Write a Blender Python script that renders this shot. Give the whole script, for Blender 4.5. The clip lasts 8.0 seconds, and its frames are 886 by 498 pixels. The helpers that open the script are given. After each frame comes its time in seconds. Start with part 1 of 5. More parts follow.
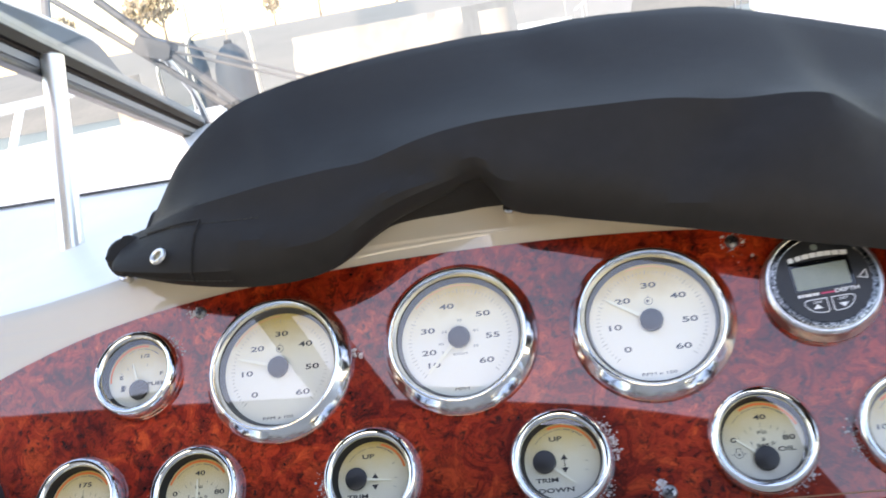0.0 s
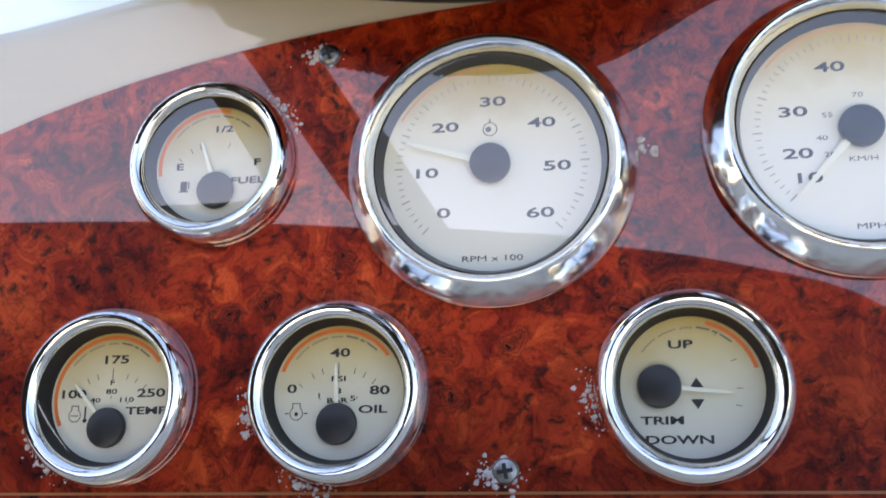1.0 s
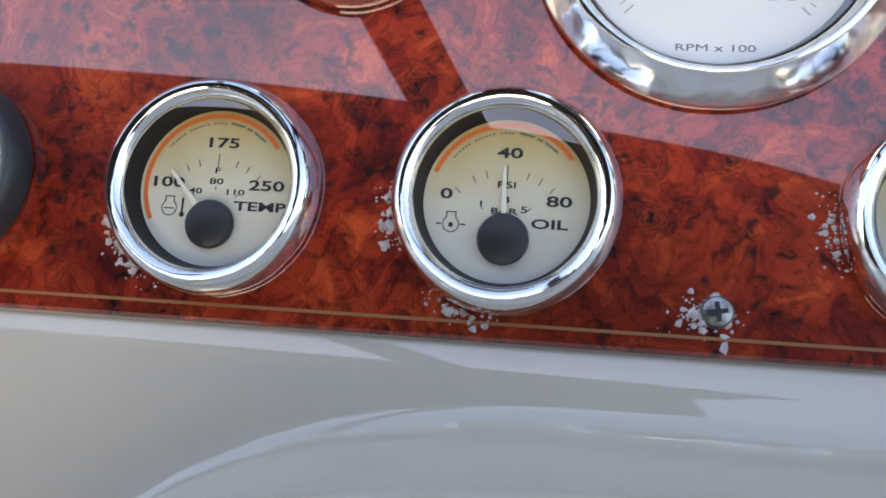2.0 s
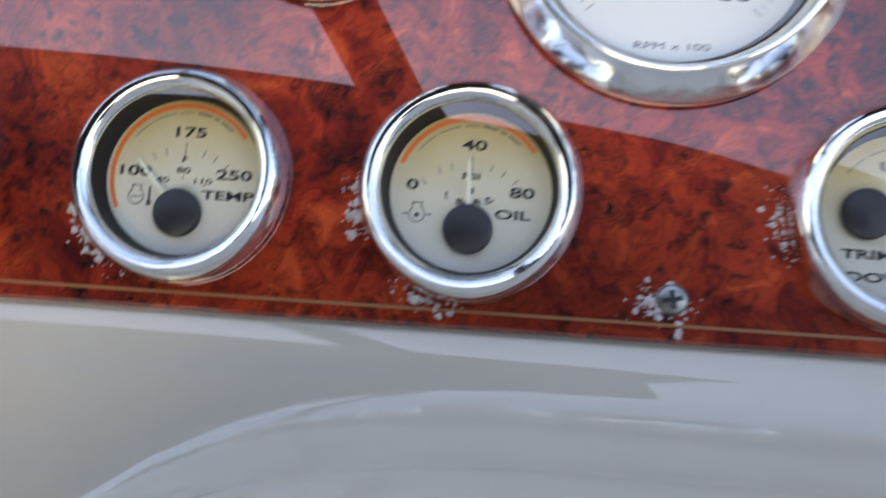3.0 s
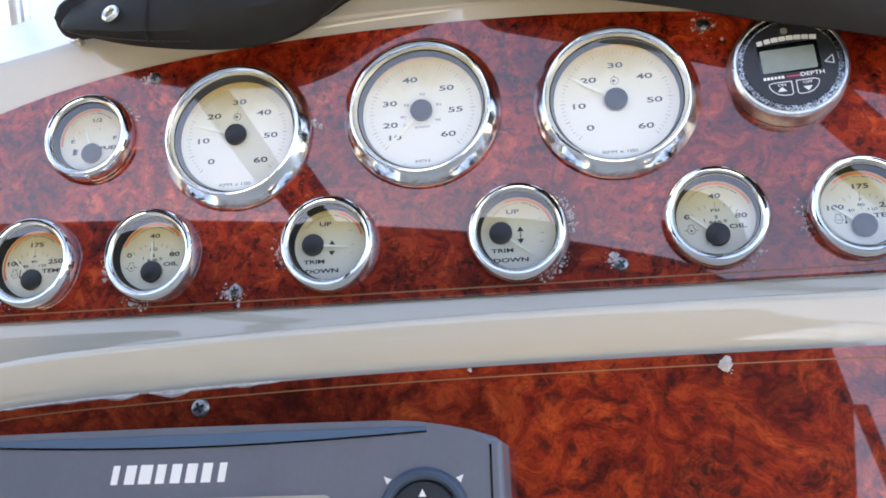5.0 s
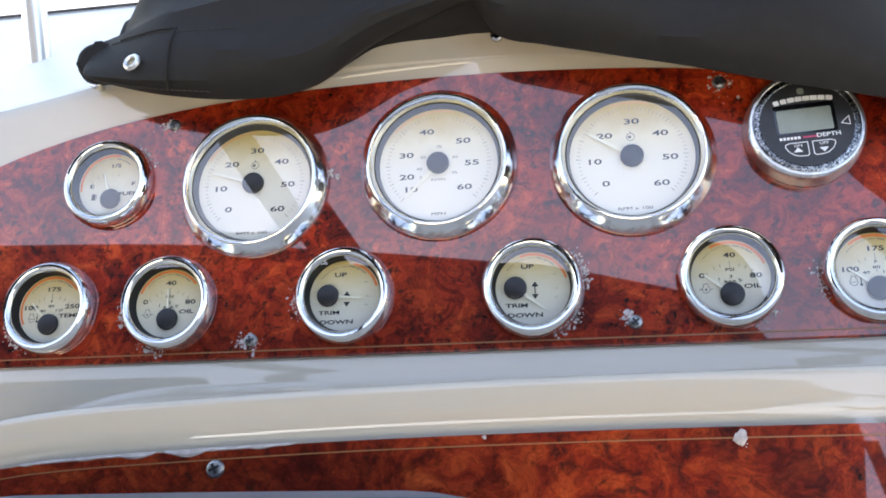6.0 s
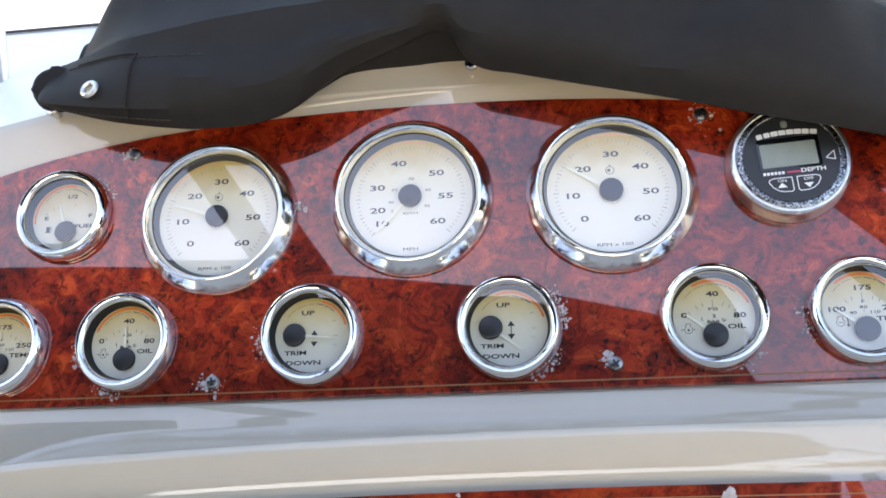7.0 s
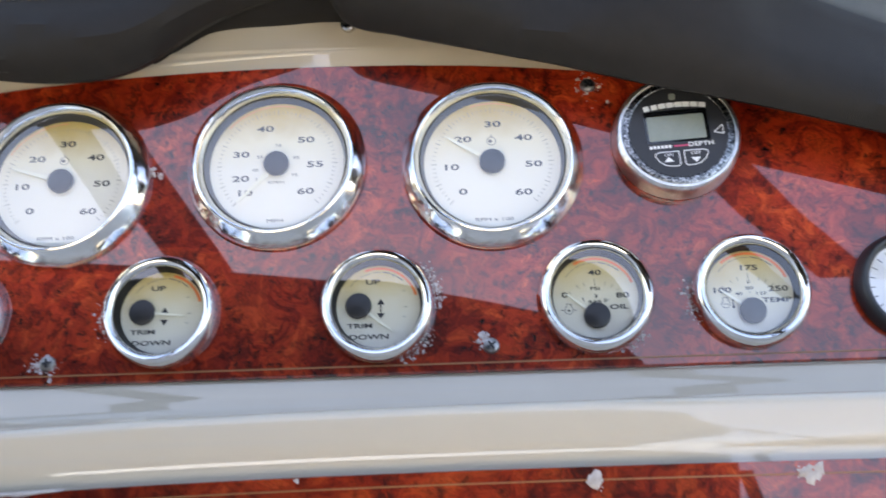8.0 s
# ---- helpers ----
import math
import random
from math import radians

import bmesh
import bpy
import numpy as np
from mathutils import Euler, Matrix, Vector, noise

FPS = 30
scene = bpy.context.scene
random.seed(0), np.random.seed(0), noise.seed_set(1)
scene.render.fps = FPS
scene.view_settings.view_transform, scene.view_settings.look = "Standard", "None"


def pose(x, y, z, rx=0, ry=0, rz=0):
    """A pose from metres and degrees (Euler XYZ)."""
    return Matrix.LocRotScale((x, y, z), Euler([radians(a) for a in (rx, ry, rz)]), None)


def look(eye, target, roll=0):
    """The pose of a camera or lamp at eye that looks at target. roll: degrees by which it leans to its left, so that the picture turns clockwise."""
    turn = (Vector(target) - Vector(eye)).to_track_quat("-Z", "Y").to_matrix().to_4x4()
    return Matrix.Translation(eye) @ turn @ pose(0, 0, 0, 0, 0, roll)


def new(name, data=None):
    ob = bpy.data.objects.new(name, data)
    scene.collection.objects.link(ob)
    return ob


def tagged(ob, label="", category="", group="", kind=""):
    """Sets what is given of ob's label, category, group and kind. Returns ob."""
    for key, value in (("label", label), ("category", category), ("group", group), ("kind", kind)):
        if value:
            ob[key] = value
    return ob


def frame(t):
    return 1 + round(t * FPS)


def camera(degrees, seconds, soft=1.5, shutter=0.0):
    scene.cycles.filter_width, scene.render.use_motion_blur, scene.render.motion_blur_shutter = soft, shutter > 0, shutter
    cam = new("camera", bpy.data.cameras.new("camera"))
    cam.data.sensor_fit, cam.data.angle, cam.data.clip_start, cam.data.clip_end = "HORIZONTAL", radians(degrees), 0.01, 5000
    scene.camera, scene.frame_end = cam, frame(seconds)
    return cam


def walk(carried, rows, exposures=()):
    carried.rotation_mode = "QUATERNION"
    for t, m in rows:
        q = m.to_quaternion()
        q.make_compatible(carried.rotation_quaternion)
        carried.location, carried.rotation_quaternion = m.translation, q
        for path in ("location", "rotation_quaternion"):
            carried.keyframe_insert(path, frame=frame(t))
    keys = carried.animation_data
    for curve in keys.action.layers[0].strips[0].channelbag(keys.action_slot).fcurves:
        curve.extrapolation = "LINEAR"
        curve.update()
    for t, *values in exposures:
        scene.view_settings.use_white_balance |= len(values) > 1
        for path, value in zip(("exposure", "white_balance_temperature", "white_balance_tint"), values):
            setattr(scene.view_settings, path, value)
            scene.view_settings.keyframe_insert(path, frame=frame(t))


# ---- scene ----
cam = camera(51.5, 8.0, soft=1.7, shutter=0.3)
EXPOSURE = 2.06
PATH = [
    (0, (0.106, -0.502, 1.385), (-0.243, 1.403, 0.886), -10.5),
    (0.2, (0.083, -0.454, 1.384), (-0.278, 1.43, 0.819), -9.9),
    (0.5, (0.004, -0.359, 1.335), (-0.333, 1.507, 0.698), -7.0),
    (0.8, (-0.074, -0.276, 1.296), (-0.375, 1.535, 0.503), -5.8),
    (1, (-0.09, -0.253, 1.285), (-0.396, 1.535, 0.443), -6.6),
    (1.2, (-0.093, -0.248, 1.282), (-0.378, 1.513, 0.378), -6.1),
    (1.4, (-0.123, -0.233, 1.259), (-0.358, 1.509, 0.304), -4.3),
    (1.5, (-0.142, -0.232, 1.242), (-0.351, 1.527, 0.312), -3.1),
    (1.7, (-0.151, -0.217, 1.234), (-0.432, 1.471, 0.198), -3.1),
    (2.8, (-0.164, -0.223, 1.216), (-0.426, 1.492, 0.22), 0.7),
    (3, (-0.159, -0.224, 1.235), (-0.343, 1.462, 0.176), 0.2),
    (3.2, (-0.126, -0.275, 1.253), (-0.3, 1.471, 0.293), -0.7),
    (3.5, (-0.027, -0.402, 1.326), (-0.272, 1.311, 0.323), -3.2),
    (3.8, (0.077, -0.501, 1.335), (-0.221, 1.248, 0.412), -4.7),
    (4, (0.107, -0.521, 1.336), (-0.178, 1.247, 0.445), -4.9),
    (4.2, (0.11, -0.515, 1.331), (-0.167, 1.267, 0.465), -5.4),
    (5.3, (0.088, -0.517, 1.338), (-0.199, 1.297, 0.545), -7.6),
    (5.5, (0.085, -0.524, 1.345), (-0.211, 1.291, 0.558), -7.2),
    (6, (0.094, -0.509, 1.356), (-0.208, 1.312, 0.587), -6.7),
    (6.5, (0.097, -0.498, 1.355), (-0.146, 1.344, 0.615), -5.7),
    (7, (0.092, -0.482, 1.358), (-0.152, 1.359, 0.617), -5.9),
    (7.5, (0.106, -0.458, 1.348), (-0.096, 1.387, 0.602), -5.6),
    (7.8, (0.119, -0.445, 1.34), (-0.04, 1.397, 0.578), -4.8),
    (8, (0.116, -0.45, 1.321), (0.045, 1.41, 0.589), -2.9),
]
walk(cam, [(t, look(eye, target, roll)) for t, eye, target, roll in PATH], [(t, EXPOSURE + d, 7750, 22) for t, d in ((0.0, 0.0), (0.4, -0.1), (1.0, -0.1), (1.5, -0.05), (2.8, -0.1), (3.8, -0.05), (5.5, 0.05), (8.0, 0.05))])

# ---- world and light ----
world = bpy.data.worlds.new("sky")
scene.world = world
world.use_nodes = True
wn = world.node_tree.nodes
sky = wn.new("ShaderNodeTexSky")
sky.sky_type = "NISHITA"
sky.sun_disc = False
SUN_EL, SUN_AZ = 36.0, 200.0      # degrees; azimuth clockwise from ahead (+y)
sky.sun_elevation = radians(SUN_EL)
sky.sun_rotation = radians(SUN_AZ)
sky.air_density = 1.5
sky.dust_density = 0.7
sky.ozone_density = 2.8
world.node_tree.links.new(sky.outputs[0], wn["Background"].inputs[0])
wn["Background"].inputs[1].default_value = 0.15
sun_data = bpy.data.lights.new("sun", "SUN")
sun_data.energy, sun_data.angle, sun_data.color = 2.2, radians(0.6), (1.0, 0.92, 0.80)
sun = new("sun", sun_data)
az, el = radians(SUN_AZ), radians(SUN_EL)
sun.matrix_world = look((math.sin(az) * math.cos(el) * 20, math.cos(az) * math.cos(el) * 20, math.sin(el) * 20), (0, 0, 0))

# ---- materials ----
def mat(name, color=(0.5, 0.5, 0.5), rough=0.5, metal=0.0, coat=0.0, spec=0.5):
    m = bpy.data.materials.new(name)
    m.use_nodes = True
    b = m.node_tree.nodes["Principled BSDF"]
    b.inputs["Base Color"].default_value = (*color, 1)
    b.inputs["Roughness"].default_value = rough
    b.inputs["Metallic"].default_value = metal
    b.inputs["Coat Weight"].default_value = coat
    b.inputs["Coat Roughness"].default_value = 0.02
    b.inputs["Specular IOR Level"].default_value = spec
    return m


def node(m, kind, **values):
    n = m.node_tree.nodes.new(kind)
    for k, v in values.items():
        n.inputs[k.replace("_", " ")].default_value = v
    return n


def wire(m, a, b):
    m.node_tree.links.new(a, b)


def ramp(m, fac, stops):
    n = m.node_tree.nodes.new("ShaderNodeValToRGB")
    e = n.color_ramp.elements
    while len(e) < len(stops):
        e.new(0.5)
    for el_, (p, c) in zip(e, stops):
        el_.position, el_.color = p, (*c, 1)
    wire(m, fac, n.inputs[0])
    return n


def mix(m, fac, a, b, mode="MIX"):
    n = m.node_tree.nodes.new("ShaderNodeMix")
    n.data_type, n.blend_type = "RGBA", mode
    for src, dst in ((fac, n.inputs[0]), (a, n.inputs[6]), (b, n.inputs[7])):
        if isinstance(src, (int, float)):
            dst.default_value = src
        elif isinstance(src, tuple):
            dst.default_value = (*src, 1)
        else:
            wire(m, src, dst)
    return n.outputs[2]


def bsdf(m):
    return m.node_tree.nodes["Principled BSDF"]


def grain(m, scale, detail=4.0, distortion=0.0, rough=0.55, coords=None):
    n = node(m, "ShaderNodeTexNoise", Scale=scale, Detail=detail, Distortion=distortion, Roughness=rough)
    if coords is None:
        coords = m.node_tree.nodes.new("ShaderNodeTexCoord").outputs["Object"]
    wire(m, coords, n.inputs["Vector"])
    return n.outputs["Fac"]


def bump(m, height, strength=0.2, distance=0.001):
    n = node(m, "ShaderNodeBump", Strength=strength, Distance=distance)
    wire(m, height, n.inputs["Height"])
    wire(m, n.outputs[0], bsdf(m).inputs["Normal"])
    return n


def vary(m, scale, dark, light, detail=5.0, rough=None):
    """Two-scale colour variation."""
    f1, f2 = grain(m, scale, detail), grain(m, scale * 9, 3.0)
    c = ramp(m, mix(m, 0.35, f1, f2), [(0.3, dark), (0.7, light)])
    wire(m, c.outputs[0], bsdf(m).inputs["Base Color"])
    if rough:
        r = node(m, "ShaderNodeMapRange", To_Min=rough[0], To_Max=rough[1])
        wire(m, f1, r.inputs[0])
        wire(m, r.outputs[0], bsdf(m).inputs["Roughness"])
    return f2


def burl(name, size, bright, eyes=1.0, flow=1.3, veins=7.0, warm=1.0):
    """Lacquered burl veneer: cloudy warm figure, curls, and clusters of small dark ringed eyes."""
    m = mat(name, rough=0.4, coat=1.0, spec=0.15)
    tc = m.node_tree.nodes.new("ShaderNodeTexCoord").outputs["Object"]

    def warp(scale, amount):
        n = node(m, "ShaderNodeTexNoise", Scale=scale / size, Detail=2.0, Roughness=0.5)
        wire(m, tc, n.inputs["Vector"])
        off = m.node_tree.nodes.new("ShaderNodeVectorMath")
        off.operation = "MULTIPLY_ADD"
        wire(m, n.outputs["Color"], off.inputs[0])
        off.inputs[1].default_value = (amount * size,) * 3
        wire(m, tc, off.inputs[2])
        return off.outputs[0]

    curl, drift = warp(34, 0.034), warp(170, 0.011)
    fig = grain(m, 46 / size, 6.0, flow, 0.58, curl)
    fine = grain(m, 250 / size, 4.0, 2.0, 0.62, curl)
    cloud = grain(m, 78 / size, 5.0, 1.1, 0.60, drift)
    big = grain(m, 11 / size, 3.0, 0.6, 0.5, tc)
    k = bright
    base = ramp(m, fig, [(0.30, (0.110 * k, 0.0065 * k * warm, 0.0028 * k)), (0.42, (0.230 * k, 0.0155 * k * warm, 0.0050 * k)),
                         (0.54, (0.340 * k, 0.031 * k * warm, 0.0080 * k)), (0.70, (0.50 * k, 0.066 * k * warm, 0.0150 * k))]).outputs[0]
    streak = ramp(m, fine, [(0.34, (0.50, 0.42, 0.40)), (0.48, (0.92, 0.90, 0.88)), (0.62, (1.18, 1.2, 1.2))]).outputs[0]
    base = mix(m, 0.55, base, streak, "MULTIPLY")
    lines, fold = node(m, "ShaderNodeMath"), node(m, "ShaderNodeMath")
    lines.operation, fold.operation = "MULTIPLY", "PINGPONG"
    lines.inputs[1].default_value, fold.inputs[1].default_value = veins, 0.5
    wire(m, fig, lines.inputs[0])
    wire(m, lines.outputs[0], fold.inputs[0])
    vein = ramp(m, fold.outputs[0], [(0.0, (0.42, 0.34, 0.32)), (0.16, (0.95, 0.93, 0.92)), (0.5, (1.1, 1.1, 1.1))]).outputs[0]
    base = mix(m, 0.6, base, vein, "MULTIPLY")
    blotch = ramp(m, cloud, [(0.34, (0.24, 0.16, 0.15)), (0.42, (0.66, 0.57, 0.55)), (0.50, (1.02, 1.0, 1.0))]).outputs[0]
    base = mix(m, min(1.0, 0.92 * eyes), base, blotch, "MULTIPLY")
    patch = ramp(m, big, [(0.36, (0.55, 0.47, 0.46)), (0.60, (1.15, 1.18, 1.15))]).outputs[0]
    base = mix(m, 1.0, base, patch, "MULTIPLY")
    ink = (0.014, 0.0036, 0.0024)
    for scale, lo, hi, strength in ((300, 0.50, 0.60, 0.6), (150, 0.45, 0.53, 0.85), (58, 0.49, 0.55, 0.95)):
        vo = node(m, "ShaderNodeTexVoronoi", Scale=scale / size, Randomness=1.0)
        vo.voronoi_dimensions = "2D"
        wire(m, drift, vo.inputs["Vector"])
        if scale < 100:                            # large eyes, with growth rings round a dark heart
            rings = [(0.05, (1, 1, 1)), (0.09, (0.2, 0.2, 0.2)), (0.14, (0.75, 0.75, 0.75)), (0.18, (0.1, 0.1, 0.1)), (0.23, (0.7, 0.7, 0.7)), (0.28, (0.1, 0.1, 0.1)), (0.34, (0.55, 0.55, 0.55)), (0.42, (0, 0, 0))]
        else:
            rings = [(0.12, (1, 1, 1)), (0.20, (0.4, 0.4, 0.4)), (0.25, (0.6, 0.6, 0.6)), (0.36, (0, 0, 0))]
        eye = ramp(m, vo.outputs["Distance"], rings).outputs[0]
        where = ramp(m, grain(m, scale * 0.16 / size, 2.0, 0.0, 0.5, tc), [(lo, (0, 0, 0)), (hi, (1, 1, 1))]).outputs[0]
        some = ramp(m, vo.outputs["Color"], [(0.44, (0, 0, 0)), (0.54, (1, 1, 1))]).outputs[0]
        where = mix(m, 1.0, where, some, "MULTIPLY")
        base = mix(m, mix(m, strength * eyes, (0, 0, 0), mix(m, 1.0, eye, where, "MULTIPLY")), base, ink)
    wire(m, base, bsdf(m).inputs["Base Color"])
    bsdf(m).inputs["Coat IOR"].default_value = 1.70
    return m


M_BURL = burl("red burl veneer", 1.0, 1.06)
M_BURL_LOW = burl("orange burl veneer", 1.45, 0.96, 0.80, 2.4, 11.0, 1.10)
M_GOLD = mat("gold pinstripe", (0.30, 0.125, 0.045), 0.35)
M_GEL = mat("cream gelcoat", (0.60, 0.55, 0.47), 0.5, coat=1.0, spec=0.08)
vary(M_GEL, 7.0, (0.53, 0.458, 0.355), (0.565, 0.493, 0.385))
bsdf(M_GEL).inputs["Coat IOR"].default_value = 1.68
# wiping marks: long faint streaks in the gloss
gel_tc = M_GEL.node_tree.nodes.new("ShaderNodeTexCoord").outputs["Object"]
gel_map = node(M_GEL, "ShaderNodeMapping", Scale=(2.2, 60.0, 60.0), Rotation=(0.0, 0.0, 0.06))
wire(M_GEL, gel_tc, gel_map.inputs["Vector"])
gel_streak = grain(M_GEL, 3.0, 4.0, 0.6, 0.6, gel_map.outputs[0])
gel_rough = node(M_GEL, "ShaderNodeMapRange", From_Min=0.42, From_Max=0.66, To_Min=0.008, To_Max=0.035)
wire(M_GEL, gel_streak, gel_rough.inputs[0])
wire(M_GEL, gel_rough.outputs[0], bsdf(M_GEL).inputs["Coat Roughness"])
gel_film = ramp(M_GEL, gel_streak, [(0.50, (0, 0, 0)), (0.70, (0.45, 0.45, 0.45))]).outputs[0]
gel_base = bsdf(M_GEL).inputs["Base Color"].links[0].from_socket
wire(M_GEL, mix(M_GEL, gel_film, gel_base, (0.50, 0.465, 0.40)), bsdf(M_GEL).inputs["Base Color"])
gel_bump = node(M_GEL, "ShaderNodeBump", Strength=0.02, Distance=0.0005)
wire(M_GEL, gel_streak, gel_bump.inputs["Height"])
wire(M_GEL, gel_bump.outputs[0], bsdf(M_GEL).inputs["Coat Normal"])
M_DECK = mat("white gelcoat", (0.80, 0.80, 0.78), 0.42)
vary(M_DECK, 3.0, (0.74, 0.74, 0.72), (0.82, 0.82, 0.80))
M_CHROME = mat("chrome", (0.80, 0.80, 0.79), 0.07, 1.0)
vary(M_CHROME, 60.0, (0.74, 0.735, 0.715), (0.86, 0.85, 0.83), rough=(0.03, 0.10))
bump(M_CHROME, grain(M_CHROME, 110.0, 2.0), 0.25, 0.0008)
M_BEZEL = mat("hazed chrome", (0.80, 0.80, 0.79), 0.1, 1.0)
vary(M_BEZEL, 60.0, (0.80, 0.80, 0.79), (0.90, 0.895, 0.88), rough=(0.05, 0.20))
bump(M_BEZEL, grain(M_BEZEL, 70.0, 2.0), 0.5, 0.0012)
M_WORN_CHROME = mat("worn chrome", (0.78, 0.77, 0.74), 0.25, 1.0)
vary(M_WORN_CHROME, 240.0, (0.60, 0.59, 0.56), (0.92, 0.91, 0.89), rough=(0.22, 0.42))
bump(M_WORN_CHROME, grain(M_WORN_CHROME, 400.0, 3.0), 0.5, 0.0006)
M_PITTED = mat("pitted chrome", (0.7, 0.7, 0.7), 0.34, 1.0)
pit = ramp(M_PITTED, grain(M_PITTED, 900.0, 4.0), [(0.40, (0.035, 0.04, 0.045)), (0.54, (0.27, 0.285, 0.295)), (0.68, (0.66, 0.66, 0.65))])
wire(M_PITTED, pit.outputs[0], bsdf(M_PITTED).inputs["Base Color"])
bump(M_PITTED, grain(M_PITTED, 900.0, 4.0), 0.4, 0.0003)
M_BLACK = mat("black plastic", (0.018, 0.019, 0.021), 0.38)
vary(M_BLACK, 90.0, (0.014, 0.015, 0.017), (0.026, 0.027, 0.03), rough=(0.3, 0.5))
M_PAD = mat("black rubber", (0.026, 0.029, 0.034), 0.65, spec=0.25)
vary(M_PAD, 120.0, (0.023, 0.026, 0.031), (0.031, 0.034, 0.040))
M_WELL_BLACK = mat("black inner ring", (0.012, 0.013, 0.015), 0.5, spec=0.3)
M_WELL = mat("dark inner ring", (0.045, 0.049, 0.056), 0.35)


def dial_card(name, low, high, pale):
    """Printed card, yellowed, with the bezel's shade painted in towards its head."""
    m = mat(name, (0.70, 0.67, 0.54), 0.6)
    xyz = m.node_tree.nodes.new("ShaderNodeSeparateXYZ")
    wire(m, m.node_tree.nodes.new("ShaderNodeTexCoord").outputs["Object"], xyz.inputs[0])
    head_shade = node(m, "ShaderNodeMapRange", From_Min=low, From_Max=high)
    wire(m, xyz.outputs["Y"], head_shade.inputs[0])
    spot = mix(m, 0.3, head_shade.outputs[0], grain(m, 60.0, 4.0))
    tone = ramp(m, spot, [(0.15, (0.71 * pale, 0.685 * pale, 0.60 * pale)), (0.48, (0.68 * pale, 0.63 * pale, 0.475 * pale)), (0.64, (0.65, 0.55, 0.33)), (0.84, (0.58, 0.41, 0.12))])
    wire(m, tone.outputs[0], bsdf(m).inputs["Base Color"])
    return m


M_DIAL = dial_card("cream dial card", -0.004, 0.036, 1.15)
M_DIAL_SMALL = dial_card("yellowed card with shaded head", -0.026, 0.024, 1.06)
M_INK = mat("black ink", (0.02, 0.02, 0.022), 0.6)
M_INK_SOFT = mat("dark grey ink", (0.05, 0.05, 0.051), 0.6)
M_INK_GREY = mat("faded ink", (0.16, 0.15, 0.13), 0.6)
M_INK_PALE = mat("pale ink", (0.36, 0.34, 0.27), 0.6)
# Large dials' orange, with the lens glare washed into the colour.
M_ARC_PALE = mat("glare-paled orange arc", (0.80, 0.36, 0.17), 0.6)
M_ORANGE = mat("orange dial arc", (0.90, 0.20, 0.04), 0.5)
M_NEEDLE = mat("cream needle", (0.85, 0.82, 0.66), 0.4)
M_CANVAS = mat("black canvas", (0.01, 0.01, 0.011), 0.6, spec=0.13)
f = vary(M_CANVAS, 9.0, (0.0172, 0.0157, 0.0144), (0.0262, 0.0240, 0.0221), rough=(0.5, 0.66))
weave = node(M_CANVAS, "ShaderNodeTexWave", Scale=700.0)
bump(M_CANVAS, mix(M_CANVAS, 0.5, f, weave.outputs["Fac"]), 0.25, 0.0006)
M_STITCH = mat("grey thread", (0.062, 0.060, 0.056), 0.9, spec=0.1)
M_HOUSING = mat("blue-grey housing", (0.115, 0.125, 0.155), 0.35)
vary(M_HOUSING, 40.0, (0.120, 0.131, 0.162), (0.146, 0.158, 0.192), rough=(0.28, 0.42))
# The sky's reflection on the plotter's top edge is put into this blue.
M_HOUSING_TOP = mat("sky-tinted housing inlay", (0.085, 0.135, 0.21), 0.22)
M_KEY_RING = mat("glossy blue-grey plastic", (0.06, 0.085, 0.125), 0.18)
M_SCREEN = mat("dark screen", (0.006, 0.007, 0.008), 0.08, coat=0.5)
M_SCREEN_EDGE = mat("screen edge", (0.34, 0.31, 0.26), 0.4)
M_LCD = mat("grey-green display", (0.22, 0.25, 0.22), 0.25)
vary(M_LCD, 120.0, (0.2, 0.23, 0.2), (0.25, 0.28, 0.245))
M_WHITE = mat("white print", (0.78, 0.78, 0.78), 0.5)
M_PINK = mat("magenta print", (0.55, 0.06, 0.14), 0.5)
M_SEAL = mat("dried sealant", (0.5, 0.42, 0.4), 0.5)
vary(M_SEAL, 260.0, (0.22, 0.12, 0.10), (0.70, 0.66, 0.63))
bsdf(M_SEAL).inputs["Coat Weight"].default_value = 0.35
bump(M_SEAL, grain(M_SEAL, 500.0), 0.5, 0.0008)
M_STEEL = mat("stainless steel", (0.66, 0.66, 0.67), 0.2, 1.0)
M_SCREW = mat("dull screw steel", (0.28, 0.27, 0.26), 0.35, 1.0)
vary(M_SCREW, 400.0, (0.12, 0.11, 0.10), (0.45, 0.44, 0.42))
M_WHITE_METAL = mat("satin nickel", (0.82, 0.81, 0.78), 0.32, 0.85)
M_BRASS = mat("dull brass", (0.42, 0.34, 0.20), 0.4, 0.7)
vary(M_BRASS, 500.0, (0.26, 0.20, 0.11), (0.50, 0.42, 0.27))
M_FRAME = mat("dark frame", (0.022, 0.016, 0.013), 0.6, spec=0.08)
M_STRIP = mat("grey painted strip", (0.20, 0.21, 0.22), 0.5, spec=0.2)
M_FENDER = mat("grey-blue vinyl", (0.04, 0.07, 0.10), 0.5)
vary(M_FENDER, 5.0, (0.018, 0.036, 0.055), (0.03, 0.055, 0.08))
bsdf(M_FENDER).inputs["Specular IOR Level"].default_value = 0.15
M_WIPER = mat("grey wiper plastic", (0.075, 0.085, 0.095), 0.5, spec=0.3)
M_CAULK = mat("white caulk", (0.6, 0.57, 0.53), 0.5)
vary(M_CAULK, 250.0, (0.30, 0.24, 0.21), (0.60, 0.55, 0.51))
M_ALU = mat("brushed aluminium", (0.55, 0.55, 0.56), 0.3, 1.0)
M_EDGE = mat("grey-blue trim", (0.20, 0.24, 0.28), 0.35)
vary(M_EDGE, 30.0, (0.17, 0.2, 0.24), (0.24, 0.28, 0.32))
